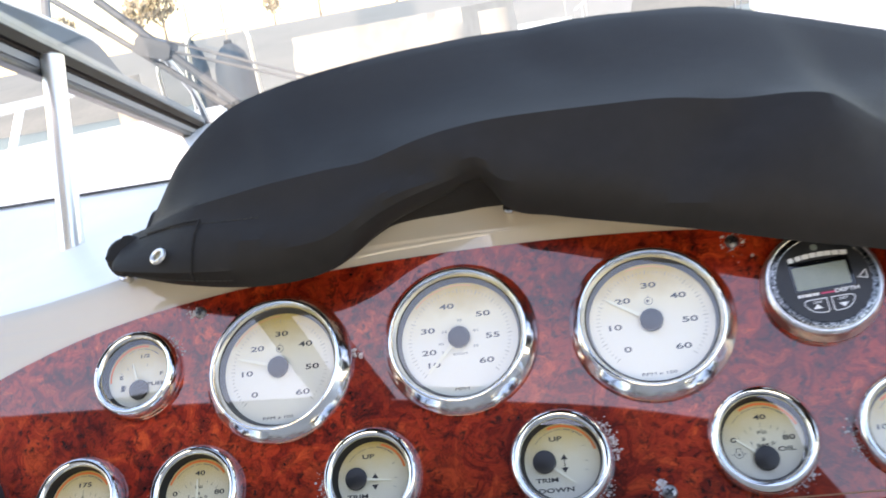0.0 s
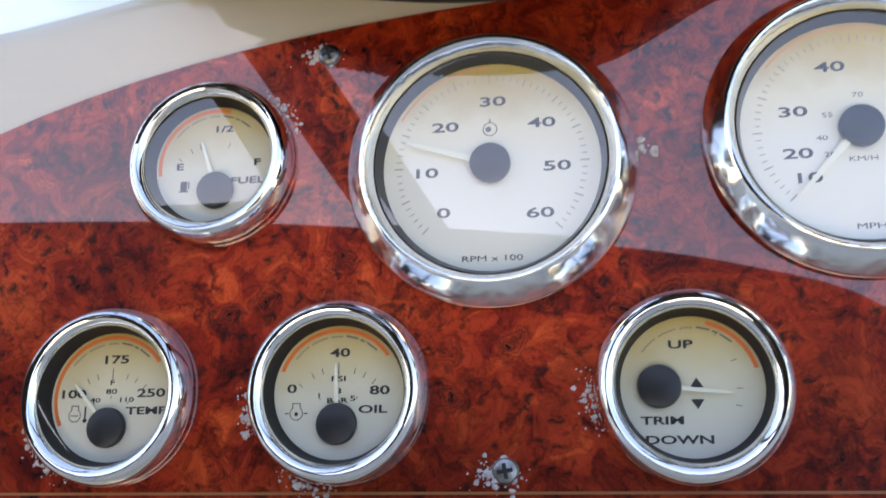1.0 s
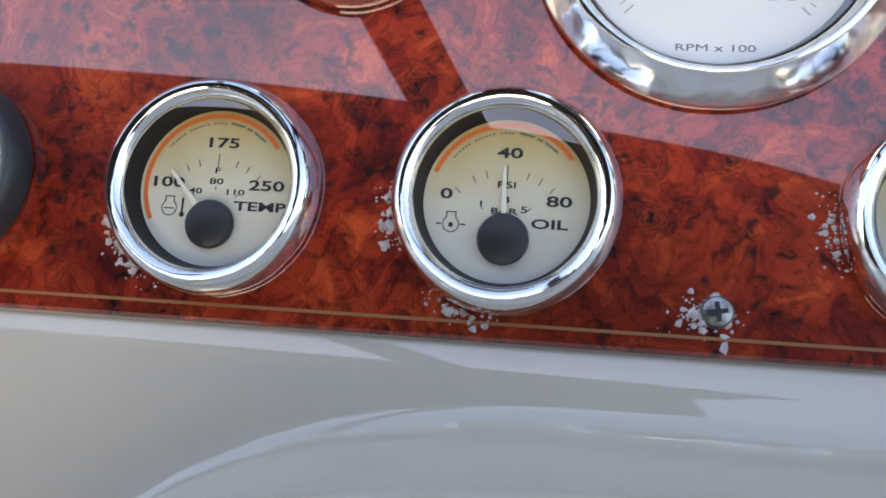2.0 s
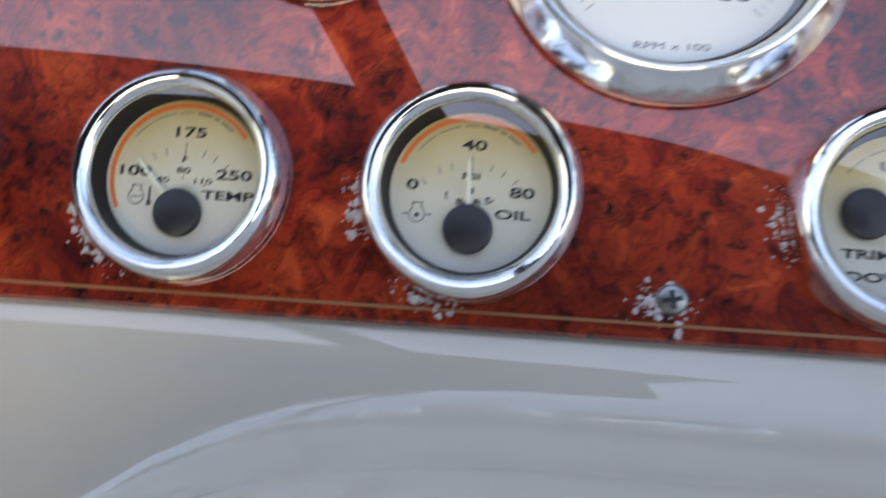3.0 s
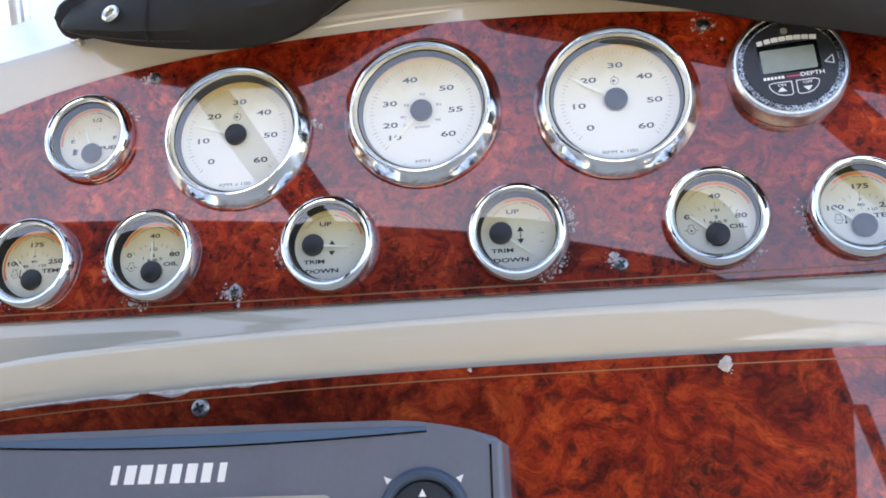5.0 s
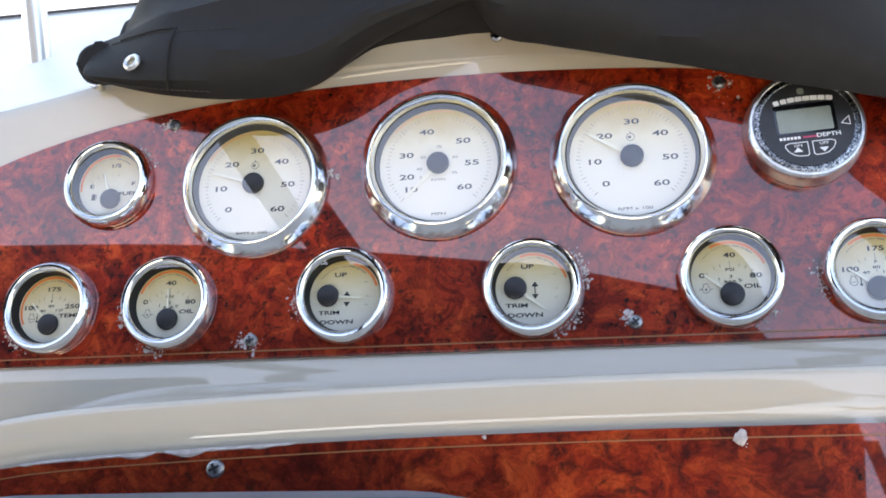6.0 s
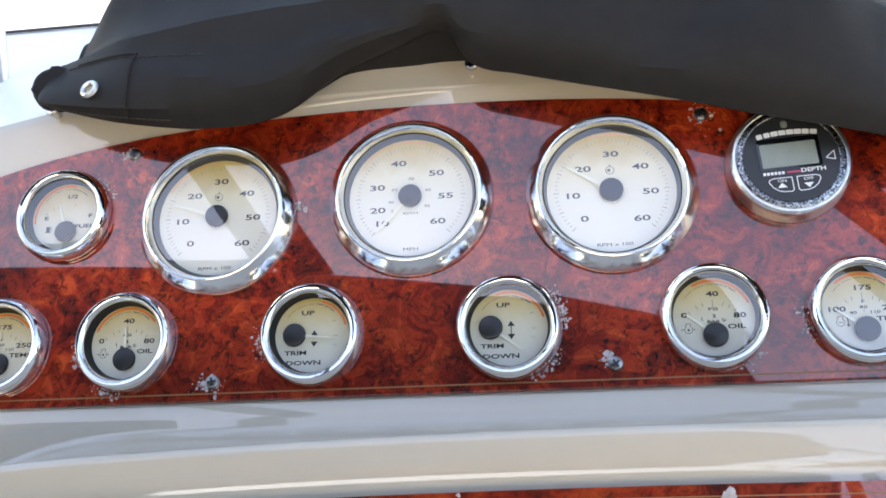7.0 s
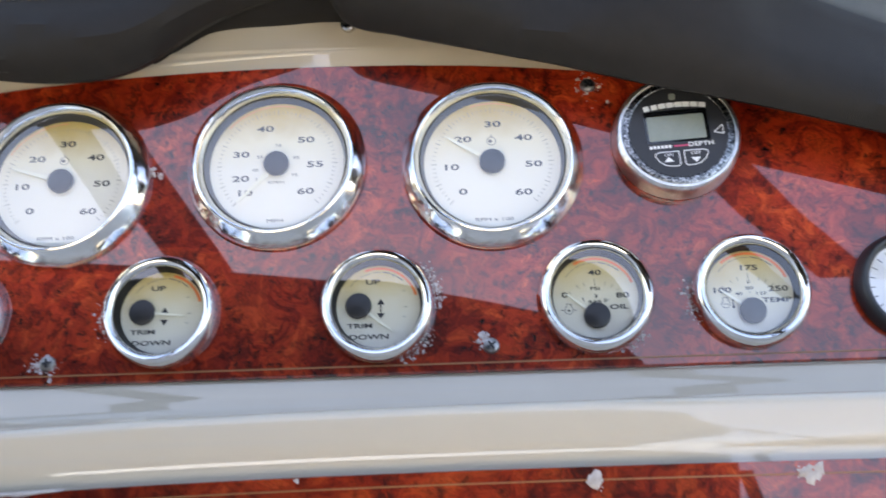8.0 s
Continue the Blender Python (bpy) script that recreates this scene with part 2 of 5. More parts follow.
M_TINT = mat("tinted film", (0.08, 0.11, 0.145), 0.55, spec=0.12)
vary(M_TINT, 30.0, (0.075, 0.105, 0.14), (0.10, 0.135, 0.175))
M_WATER = mat("water", (0.085, 0.10, 0.085), 0.35, spec=0.2)
bump(M_WATER, grain(M_WATER, 1.6, 5.0, 0.5), 0.5, 0.08)
M_SHORE = mat("dry grass bank", (0.2, 0.19, 0.1), 0.9)
vary(M_SHORE, 0.35, (0.115, 0.125, 0.115), (0.18, 0.182, 0.165))
M_LEAF = mat("foliage", (0.07, 0.1, 0.04), 0.8)
vary(M_LEAF, 0.8, (0.24, 0.20, 0.13), (0.42, 0.35, 0.24))
M_BARK = mat("bark", (0.12, 0.09, 0.07), 0.9)
vary(M_BARK, 6.0, (0.16, 0.13, 0.10), (0.28, 0.24, 0.19))
M_HULL = mat("white hull paint", (0.78, 0.78, 0.77), 0.25)
vary(M_HULL, 1.2, (0.70, 0.70, 0.69), (0.80, 0.80, 0.79))
M_TEAK = mat("weathered dock wood", (0.3, 0.26, 0.2), 0.8)
vary(M_TEAK, 5.0, (0.24, 0.225, 0.20), (0.38, 0.355, 0.315))
M_NONSKID = mat("cockpit sole", (0.62, 0.60, 0.55), 0.6)
vary(M_NONSKID, 4.0, (0.34, 0.27, 0.185), (0.42, 0.34, 0.24))


def glass(name, tint=(1, 1, 1), ior=1.5):
    """A thin clear pane: see-through, with a gloss that follows Fresnel."""
    m = bpy.data.materials.new(name)
    m.use_nodes = True
    t = m.node_tree
    t.nodes.clear()
    out, mx = t.nodes.new("ShaderNodeOutputMaterial"), t.nodes.new("ShaderNodeMixShader")
    tr, gl, lw = t.nodes.new("ShaderNodeBsdfTransparent"), t.nodes.new("ShaderNodeBsdfGlossy"), t.nodes.new("ShaderNodeLayerWeight")
    tr.inputs[0].default_value = (*tint, 1)
    gl.inputs["Roughness"].default_value = 0.015
    lw.inputs[0].default_value = 0.5
    head_on = 1.7 * ((ior - 1) / (ior + 1)) ** 2        # both faces of the pane
    power, lift = t.nodes.new("ShaderNodeMath"), t.nodes.new("ShaderNodeMath")
    power.operation, lift.operation = "POWER", "MULTIPLY_ADD"
    power.inputs[1].default_value, lift.inputs[1].default_value, lift.inputs[2].default_value = 5.0, 1 - head_on, head_on
    t.links.new(lw.outputs["Facing"], power.inputs[0])
    t.links.new(power.outputs[0], lift.inputs[0])
    t.links.new(lift.outputs[0], mx.inputs[0])
    t.links.new(tr.outputs[0], mx.inputs[1])
    t.links.new(gl.outputs[0], mx.inputs[2])
    t.links.new(mx.outputs[0], out.inputs[0])
    return m


M_LENS = glass("gauge lens", ior=1.72)
M_PANE = glass("windscreen pane", (0.86, 0.9, 0.9), 1.5)


# ---- mesh helpers ----
def part(name, bm, material, parent=None, label="", m=None, smooth=True, sharp=32):
    """One bmesh as one mesh object, under a thing or a part."""
    me = bpy.data.meshes.new(name)
    bmesh.ops.recalc_face_normals(bm, faces=bm.faces)
    bm.to_mesh(me)
    bm.free()
    me.materials.append(material)
    if smooth:
        me.polygons.foreach_set("use_smooth", [True] * len(me.polygons))
        me.set_sharp_from_angle(angle=radians(sharp))
    ob = new(name, me)
    if parent is not None:
        ob.parent = parent
    if m is not None:
        ob.matrix_basis = m
    return tagged(ob, label)


def thing(name, m, label, category, group="", kind=""):
    ob = new(name)
    ob.empty_display_size = 0.02
    ob.matrix_basis = m
    return tagged(ob, label, category, group, kind)


def lathe(profile, seg=64, m=None):
    """A ring or disc turned round z from (radius, height) pairs."""
    bm = bmesh.new()
    rows = []
    for r, z in profile:
        if r < 1e-6:
            rows.append([bm.verts.new((0, 0, z))])
        else:
            rows.append([bm.verts.new((r * math.cos(2 * math.pi * i / seg), r * math.sin(2 * math.pi * i / seg), z)) for i in range(seg)])
    for a, b in zip(rows, rows[1:]):
        for i in range(seg):
            j = (i + 1) % seg
            if len(a) == 1 and len(b) == 1:
                continue
            if len(a) == 1:
                bm.faces.new((a[0], b[i], b[j]))
            elif len(b) == 1:
                bm.faces.new((a[i], a[j], b[0]))
            else:
                bm.faces.new((a[i], a[j], b[j], b[i]))
    if m is not None:
        bmesh.ops.transform(bm, matrix=m, verts=bm.verts)
    return bm


def slab(outline, z0, z1, bevel=0.0, seg=2, bm=None):
    """A flat piece of any outline with thickness and softened upper edges."""
    bm = bm or bmesh.new()
    low = [bm.verts.new((x, y, z0)) for x, y in outline]
    top = [bm.verts.new((x, y, z1)) for x, y in outline]
    n = len(outline)
    cap = bm.faces.new(top)
    bm.faces.new(low[::-1])
    for i in range(n):
        bm.faces.new((low[i], low[(i + 1) % n], top[(i + 1) % n], top[i]))
    if bevel:
        bmesh.ops.bevel(bm, geom=list(cap.edges), offset=bevel, segments=seg, profile=0.5, affect="EDGES")
    return bm


def rounded(w, h, r, cx=0.0, cy=0.0, seg=6):
    pts = []
    for sx, sy, a0 in ((1, 1, 0), (-1, 1, 90), (-1, -1, 180), (1, -1, 270)):
        for i in range(seg + 1):
            a = radians(a0 + 90 * i / seg)
            pts.append((cx + sx * (w / 2 - r) + r * math.cos(a), cy + sy * (h / 2 - r) + r * math.sin(a)))
    return pts


def tube(points, radius, seg=10, bm=None):
    """A round bar along points."""
    bm = bm or bmesh.new()
    pts = [Vector(p) for p in points]
    rings = []
    for i, p in enumerate(pts):
        d = (pts[min(i + 1, len(pts) - 1)] - pts[max(i - 1, 0)]).normalized()
        side = d.cross(Vector((0, 0, 1)))
        side = side.normalized() if side.length > 1e-3 else Vector((1, 0, 0))
        up = side.cross(d)
        r = radius(i / (len(pts) - 1)) if callable(radius) else radius
        rings.append([bm.verts.new(p + r * (math.cos(2 * math.pi * k / seg) * side + math.sin(2 * math.pi * k / seg) * up)) for k in range(seg)])
    for a, b in zip(rings, rings[1:]):
        for k in range(seg):
            bm.faces.new((a[k], a[(k + 1) % seg], b[(k + 1) % seg], b[k]))
    bm.faces.new(rings[0][::-1])
    bm.faces.new(rings[-1])
    return bm


def grid(cols, closed=False):
    """A sheet from columns of points."""
    bm = bmesh.new()
    vs = [[bm.verts.new(p) for p in col] for col in cols]
    for a, b in zip(vs, vs[1:]):
        for i in range(len(a) - 1):
            bm.faces.new((a[i], b[i], b[i + 1], a[i + 1]))
    return bm


def lettering(name, words, height, material, parent, x, y, z, wide=1.45, turn=0.0, bold=0.0):
    """Printed characters, centred, in Blender's own font, laid flat as a thin mesh."""
    cu = bpy.data.curves.new(name, "FONT")
    cu.body, cu.align_x, cu.align_y, cu.size = words, "CENTER", "CENTER", height * 1.37
    cu.extrude, cu.offset, cu.resolution_u = 0.00004, bold, 3
    tmp = bpy.data.objects.new(name, cu)
    scene.collection.objects.link(tmp)
    bpy.context.view_layer.update()
    me = bpy.data.meshes.new_from_object(tmp.evaluated_get(bpy.context.evaluated_depsgraph_get()))
    bpy.data.objects.remove(tmp)
    me.materials.clear()
    me.materials.append(material)
    ob = new(name, me)
    ob.parent = parent
    ob.matrix_basis = Matrix.Translation((x, y, z)) @ pose(0, 0, 0, 0, 0, turn) @ Matrix.Diagonal((wide, 1, 1, 1))
    return ob


def bar(bm, x, y, length, width, angle, z0, z1):
    """A small flat bar, for ticks and lines."""
    c, s = math.cos(angle), math.sin(angle)
    pts = [(x + c * a - s * b, y + s * a + c * b) for a, b in ((-length / 2, -width / 2), (length / 2, -width / 2), (length / 2, width / 2), (-length / 2, width / 2))]
    return slab(pts, z0, z1, bm=bm)


def spline(keys, x):
    """Smooth curve through (x, value) keys."""
    if x <= keys[0][0]:
        return keys[0][1]
    for i in range(len(keys) - 1):
        (x0, a), (x1, b) = keys[i], keys[i + 1]
        if x <= x1:
            pa = keys[i - 1] if i else keys[i]
            pb = keys[i + 2] if i + 2 < len(keys) else keys[i + 1]
            h = x1 - x0
            ma, mb = (b - pa[1]) / (x1 - pa[0]) * h, (pb[1] - a) / (pb[0] - x0) * h
            t = (x - x0) / h
            return (2 * t**3 - 3 * t * t + 1) * a + (t**3 - 2 * t * t + t) * ma + (3 * t * t - 2 * t**3) * b + (t**3 - t * t) * mb
    return keys[-1][1]


# ---- the helm: local axes u (right), v (up the panel), w (out of the panel) ----
LEAN_BACK = 40.0
HELM = pose(0, 0, 1.1, 90 - LEAN_BACK)


def at(u, v, w):
    return HELM @ Vector((u, v, w))


def panel_top(u):
    a = min(abs(u), 0.42)
    return 0.160 - 0.25 * a * a - 1.85 * a**4 - 0.55 * max(0, min(abs(u), 0.55) - 0.42)


LOW_TOP = [(-0.34, -0.22), (-0.30, -0.160), (-0.262, -0.127), (-0.236, -0.1130), (-0.205, -0.1035), (-0.165, -0.0985), (-0.10, -0.0950), (-0.01, -0.0915), (0.10, -0.0895), (0.25, -0.0890), (0.5, -0.0890)]


def low_top(u):
    return spline(LOW_TOP, u)


# ---- dash moulding ----
BROW_EXTRA = [(-0.42, 0.046), (-0.33, 0.0105), (-0.28, 0.0005), (-0.24, -0.002), (-0.18, 0.0), (0.5, 0.0)]   # the brow is broader at its outer end


def brow_lean(u):
    """The middle of the brow leans a little towards the helmsman."""
    return 0.17 * math.exp(-((u - 0.03) / 0.28) ** 4)


def dash_column(u):
    vt = panel_top(u)
    col = []
    fwd = Vector((0, 0.643, -0.766))              # level and ahead, in u v w
    lean = brow_lean(u)
    edge = Vector((u, vt + 0.030 + spline(BROW_EXTRA, u), 0.030 * lean))
    lift = 0.00055 * math.exp(-((u + 0.018) / 0.095) ** 6)     # two fine converging beads, shaped in place of reflected highlight lines
    bead = []
    for mid in (0.0138 - 0.010 * (u + 0.045), 0.0090 + 0.026 * (u + 0.045)):
        for d, h in ((0.0014, 0.0), (0.0005, 0.9), (-0.0005, 0.9), (-0.0014, 0.0)):
            up = min(max(mid, 0.004), 0.02) + d
            bead.append(Vector((u, vt + up, lean * up + lift * h)))
    r = 0.022
    turn = []
    for i in range(7):                            # rounded brow
        a = radians(50 * i / 6)
        turn.append(edge + Vector((0, r * math.sin(a), -r * (1 - math.cos(a)))))
    last = turn[-1]
    near = HELM @ last
    for s in (1.0, 0.8, 0.6, 0.4, 0.2, 0.07):     # top runs ahead to the foredeck
        p = Vector((u, near.y + (0.53 - near.y) * s, near.z + (1.2440 - near.z) * s * s * (3 - 2 * s)))
        col.append(HELM.inverted() @ p)
    col += turn[::-1] + bead
    for k in (0.66, 0.33, 0.0):
        col.append(Vector((u, -0.028 + (vt + 0.028) * k, 0.0)))
    drop = low_top(u) + 0.0915
    sink = 0.9 * min(0.0, drop + 0.007)           # the hollow drops away towards the outer end
    foot = -0.044 + sink
    w, v = 0.0004, -0.0285
    profile = [(w, v)]
    for i in range(8):                            # a short slope under the panel's edge
        w += 0.00115 * math.tan(radians(15 - 1.1 * i))
        v -= 0.00115
        profile.append((w, v))
    k = min(1.0, max(0.0, (u + 0.19) / 0.09))
    flat = radians(2.5 + 8.5 * k * k * (3 - 2 * k))
    for i in range(1, 6):                         # then a flat that widens outwards
        vv = v + (foot - v) * i / 5
        profile.append((w + (v - vv) * math.tan(flat), vv))
    w0, v0 = profile[-1]
    v1 = -0.0610 + sink
    for i in range(1, 17):                        # hollow fillet
        a = radians(80 - 76 * i / 16)
        profile.append((w0 + (0.0460 - w0) * (math.sin(radians(80)) - math.sin(a)) / 0.915, v0 + (v1 - v0) * (math.cos(a) - math.cos(radians(80))) / 0.824))
    for k in (0.1, 0.4, 0.7, 0.95):               # shelf
        profile.append((0.0460 + 0.0690 * k, v1 - 0.0042 * k + (drop - sink) * k))
    for i in range(11):                           # rounded crest, turning down into the lip
        a = radians(88 - 84 * i / 10)
        profile.append((0.1218 + 0.0048 * math.cos(a), -0.0700 + 0.0048 * math.sin(a) + drop))
    for w, v in ((0.1267, -0.0720), (0.1268, -0.0750), (0.1269, -0.0780), (0.1268, -0.0805), (0.1265, -0.0830), (0.1259, -0.0850), (0.1255, -0.0865), (0.1254, -0.0885), (0.1253, -0.0908), (0.1250, -0.0950), (0.1250, -0.13)):
        profile.append((w, v + drop))
    profile.append((0.1240, -0.35))
    for w, v in profile:
        col.append(Vector((u, v, w)))
    col.append(Vector((u, -0.75, -0.2)))
    return [HELM @ p for p in col]


us = [-1.42, -1.2, -1.0, -0.85, -0.7, -0.6, -0.52] + [-0.46 + 0.02 * i for i in range(47)] + [0.52, 0.6, 0.7, 0.85, 1.0, 1.2, 1.42]
dash = thing("dashboard", Matrix.Identity(4), "glossy cream gelcoat helm dashboard moulding with rounded ledge", "dashboard", kind="structure")
dash_cols = [dash_column(u) for u in us]
part("moulding", grid([c[8:] for c in dash_cols]), M_GEL, dash)
part("coaming_top", grid([c[:9] for c in dash_cols]), M_DECK, dash, "white gelcoat top of the coaming")

# upper burl panel with its gold pinstripe
instrument_panel = thing("instrument_panel", HELM, "glossy red burl wood instrument panel with gold pinstripe", "panel")
top = [(u, panel_top(u)) for u in [0.40 - 0.02 * i for i in range(41)]]
outline = [(0.42, -0.0275), (0.42, 0.045)] + top + [(-0.42, 0.045), (-0.42, -0.0275)]
part("veneer", slab(outline, 0.0, 0.003, 0.0012), M_BURL, instrument_panel, smooth=False)
bm = bmesh.new()
bar(bm, 0, -0.0225, 0.83, 0.0009, 0, 0.003, 0.00318)
part("pinstripe", bm, M_GOLD, instrument_panel, "thin gold pinstripe")

# lower burl panel
lower_panel = thing("lower_panel", HELM, "glossy orange red burl wood panel below the ledge", "panel")
us2 = [0.48 - 0.02 * i for i in range(39)]
outline = [(0.48, -0.34)] + [(u, low_top(u)) for u in us2] + [(-0.28, -0.34)]
part("veneer", slab(outline, 0.1275, 0.1305, 0.0012), M_BURL_LOW, lower_panel, smooth=False)
bm = grid([[(u, low_top(u) - 0.0046, 0.1307), (u, low_top(u) - 0.0052, 0.1307)] for u in us2])
part("pinstripe", bm, M_GOLD, lower_panel, "thin gold pinstripe")


# ---- gauges ----
def screw_head(u, v, w, turn=0.0):
    s = thing("screw", HELM @ pose(u, v, w, 0, 0, turn), "steel cross-head screw in the burl panel", "screw", "panel screws")
    part("head", lathe([(0.0, 0.0022), (0.0022, 0.0021), (0.0038, 0.0013), (0.0045, 0.0)], 20), M_SCREW, s)
    bm = bmesh.new()
    bar(bm, 0, 0, 0.0052, 0.0013, 0, 0.0018, 0.0024)
    bar(bm, 0, 0, 0.0052, 0.0013, math.pi / 2, 0.0018, 0.00242)
    part("cross_slot", bm, M_BLACK, s, "dark cross slot")
    return s


def chrome_bezel(R, r_in, h, parent, material=None):
    """Rolled bezel. Large: broad outer slope and crest near the glass. Small: an even round roll."""
    wide = R - r_in
    if R > 0.04:
        prof = [(R - 0.0012, 0.0), (R, 0.0008), (R, h * 0.20)]
        steps = ((0.02, 0.25), (0.05, 0.30), (0.30, 0.61), (0.56, 0.925), (0.61, 0.975), (0.67, 1.0), (0.73, 0.985), (0.80, 0.91), (0.90, 0.73), (1.0, 0.52), (1.0, 0.10))
    else:
        prof = [(R - 0.0008, 0.0), (R - 0.0002, 0.0005), (R, h * 0.16)]
        steps = ((0.02, 0.30), (0.07, 0.48), (0.15, 0.66), (0.26, 0.83), (0.38, 0.95), (0.50, 1.0), (0.62, 0.99), (0.74, 0.95), (0.86, 0.87), (0.95, 0.78), (1.0, 0.71), (1.0, 0.10))
    for x, z in steps:
        prof.append((R - wide * x, h * z))
    return part("bezel", lathe(prof, 80), material or (M_BEZEL if R > 0.04 else M_CHROME), parent, "polished chrome bezel" if material is None else "")


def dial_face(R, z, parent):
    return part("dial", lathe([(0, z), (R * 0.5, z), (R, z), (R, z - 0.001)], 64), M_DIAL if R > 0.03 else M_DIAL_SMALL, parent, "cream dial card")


def hub_and_needle(parent, x, y, hub_r, z, h, angle, length, width=0.0013):
    bm = lathe([(0, z + h), (hub_r * 0.8, z + h), (hub_r * 0.95, z + h - 0.0005), (hub_r, z + h - 0.0014), (hub_r * 1.0, z + 0.001), (hub_r * 0.96, z + 0.001)], 32)
    bmesh.ops.translate(bm, vec=(x, y, 0), verts=bm.verts)
    part("hub_cap", bm, M_BLACK, parent, "black needle hub cap")
    c, s = math.cos(angle), math.sin(angle)
    a0, a1 = hub_r * 0.6, length
    pts = [(a0, -width), (a1 * 0.9, -width * 0.55), (a1, -width * 0.12), (a1, width * 0.12), (a1 * 0.9, width * 0.55), (a0, width)]
    bm = slab([(x + c * a - s * b, y + s * a + c * b) for a, b in pts], z + h * 0.35, z + h * 0.35 + 0.0006)
    part("needle", bm, M_NEEDLE, parent, "slim cream needle")


def arc_band(bm, r0, r1, a0, a1, z, n=28, cx=0.0, cy=0.0):
    for i in range(n):
        b0, b1 = radians(a0 + (a1 - a0) * i / n), radians(a0 + (a1 - a0) * (i + 1) / n)
        bm.faces.new([bm.verts.new((cx + r * math.cos(b), cy + r * math.sin(b), z)) for r, b in ((r0, b0), (r1, b0), (r1, b1), (r0, b1))])
    return bm


def lens(R, z, parent, tilt=0.0):
    ob = part("lens", lathe([(0, z + 0.0006), (R * 0.7, z + 0.0004), (R, z), (R, z - 0.0008), (0, z - 0.0006)][:3], 48), M_LENS, parent, "clear glass lens")
    ob.visible_shadow = False
    ob.matrix_basis = Matrix.Translation((0, 0, z)) @ pose(0, 0, 0, tilt) @ Matrix.Translation((0, 0, -z))
    return ob


def gauge_base(label, u, v, R, r_dial, h, group, turn=0.0, dial_z=0.0012):
    g = thing("gauge", HELM @ pose(u, v, 0.0031, 0, 0, turn), label, "gauge", group)
    r_in = R - 0.0108 if R > 0.04 else R - 0.0072
    chrome_bezel(R, r_in, h, g)
    part("inner_ring", lathe([(r_in - 0.0001, h * (0.54 if R > 0.04 else 0.70)), (r_dial + 0.0005, dial_z + 0.0006), (r_dial, dial_z - 0.0004)], 64), M_WELL if R > 0.04 else M_WELL_BLACK, g, "dark grey inner ring")
    return g, dial_face(r_dial + 0.0004, dial_z, g), r_in


def big_gauge(label, u, v, numbers, caption, needle, ticks, turn=0.0, inner=(), arc=(90, 150)):
    h, dz = 0.0125, 0.0012
    g, dial, r_in = gauge_base(label, u, v, 0.0520, 0.0388, h, "large gauges", turn, dz)
    zt = dz + 0.00012
    for words, x, y in numbers:
        lettering("numeral", words, 0.0037, M_INK_SOFT, dial, x, y, zt, 2.0, bold=0.00008)
    for words, x, y in inner:
        lettering("small_numeral", words, 0.0018, M_INK_GREY, dial, x, y, zt, 1.6)
    lettering("caption", caption, 0.0021, M_INK_SOFT, dial, 0, -0.0345, zt, 1.7)
    bm = bmesh.new()
    n = ticks
    for i in range(n + 1):
        a = radians(225 - 270 * i / n)
        major = i % 5 == 0
        bar(bm, 0.0333 * math.cos(a), 0.0333 * math.sin(a), 0.0032 if major else 0.0019, 0.00042 if major else 0.0003, a, zt, zt + 0.00005)
    part("scale_ticks", bm, M_INK_PALE, dial, "fine printed scale ticks")
    bm = arc_band(bmesh.new(), 0.0371, 0.0378, *arc, zt)
    part("colour_arc", bm, M_ARC_PALE, dial, "orange rim arc")
    if not inner:
        bm = arc_band(bmesh.new(), 0.0023, 0.0027, 0, 360, zt, 20, 0.0, 0.0135)
        arc_band(bm, 0.0, 0.0011, 0, 360, zt, 10, -0.0006, 0.0135)
        bar(bm, 0.0, 0.0168, 0.0013, 0.0005, math.pi / 2, zt, zt + 0.00005)
        part("emblem", bm, M_INK_GREY, dial, "small engine symbol")
    hub_and_needle(g, 0, 0, 0.0073, dz, 0.0044, radians(needle), 0.0315)
    lens(r_in - 0.0004, h * 0.56, g, -1.0)
    return g


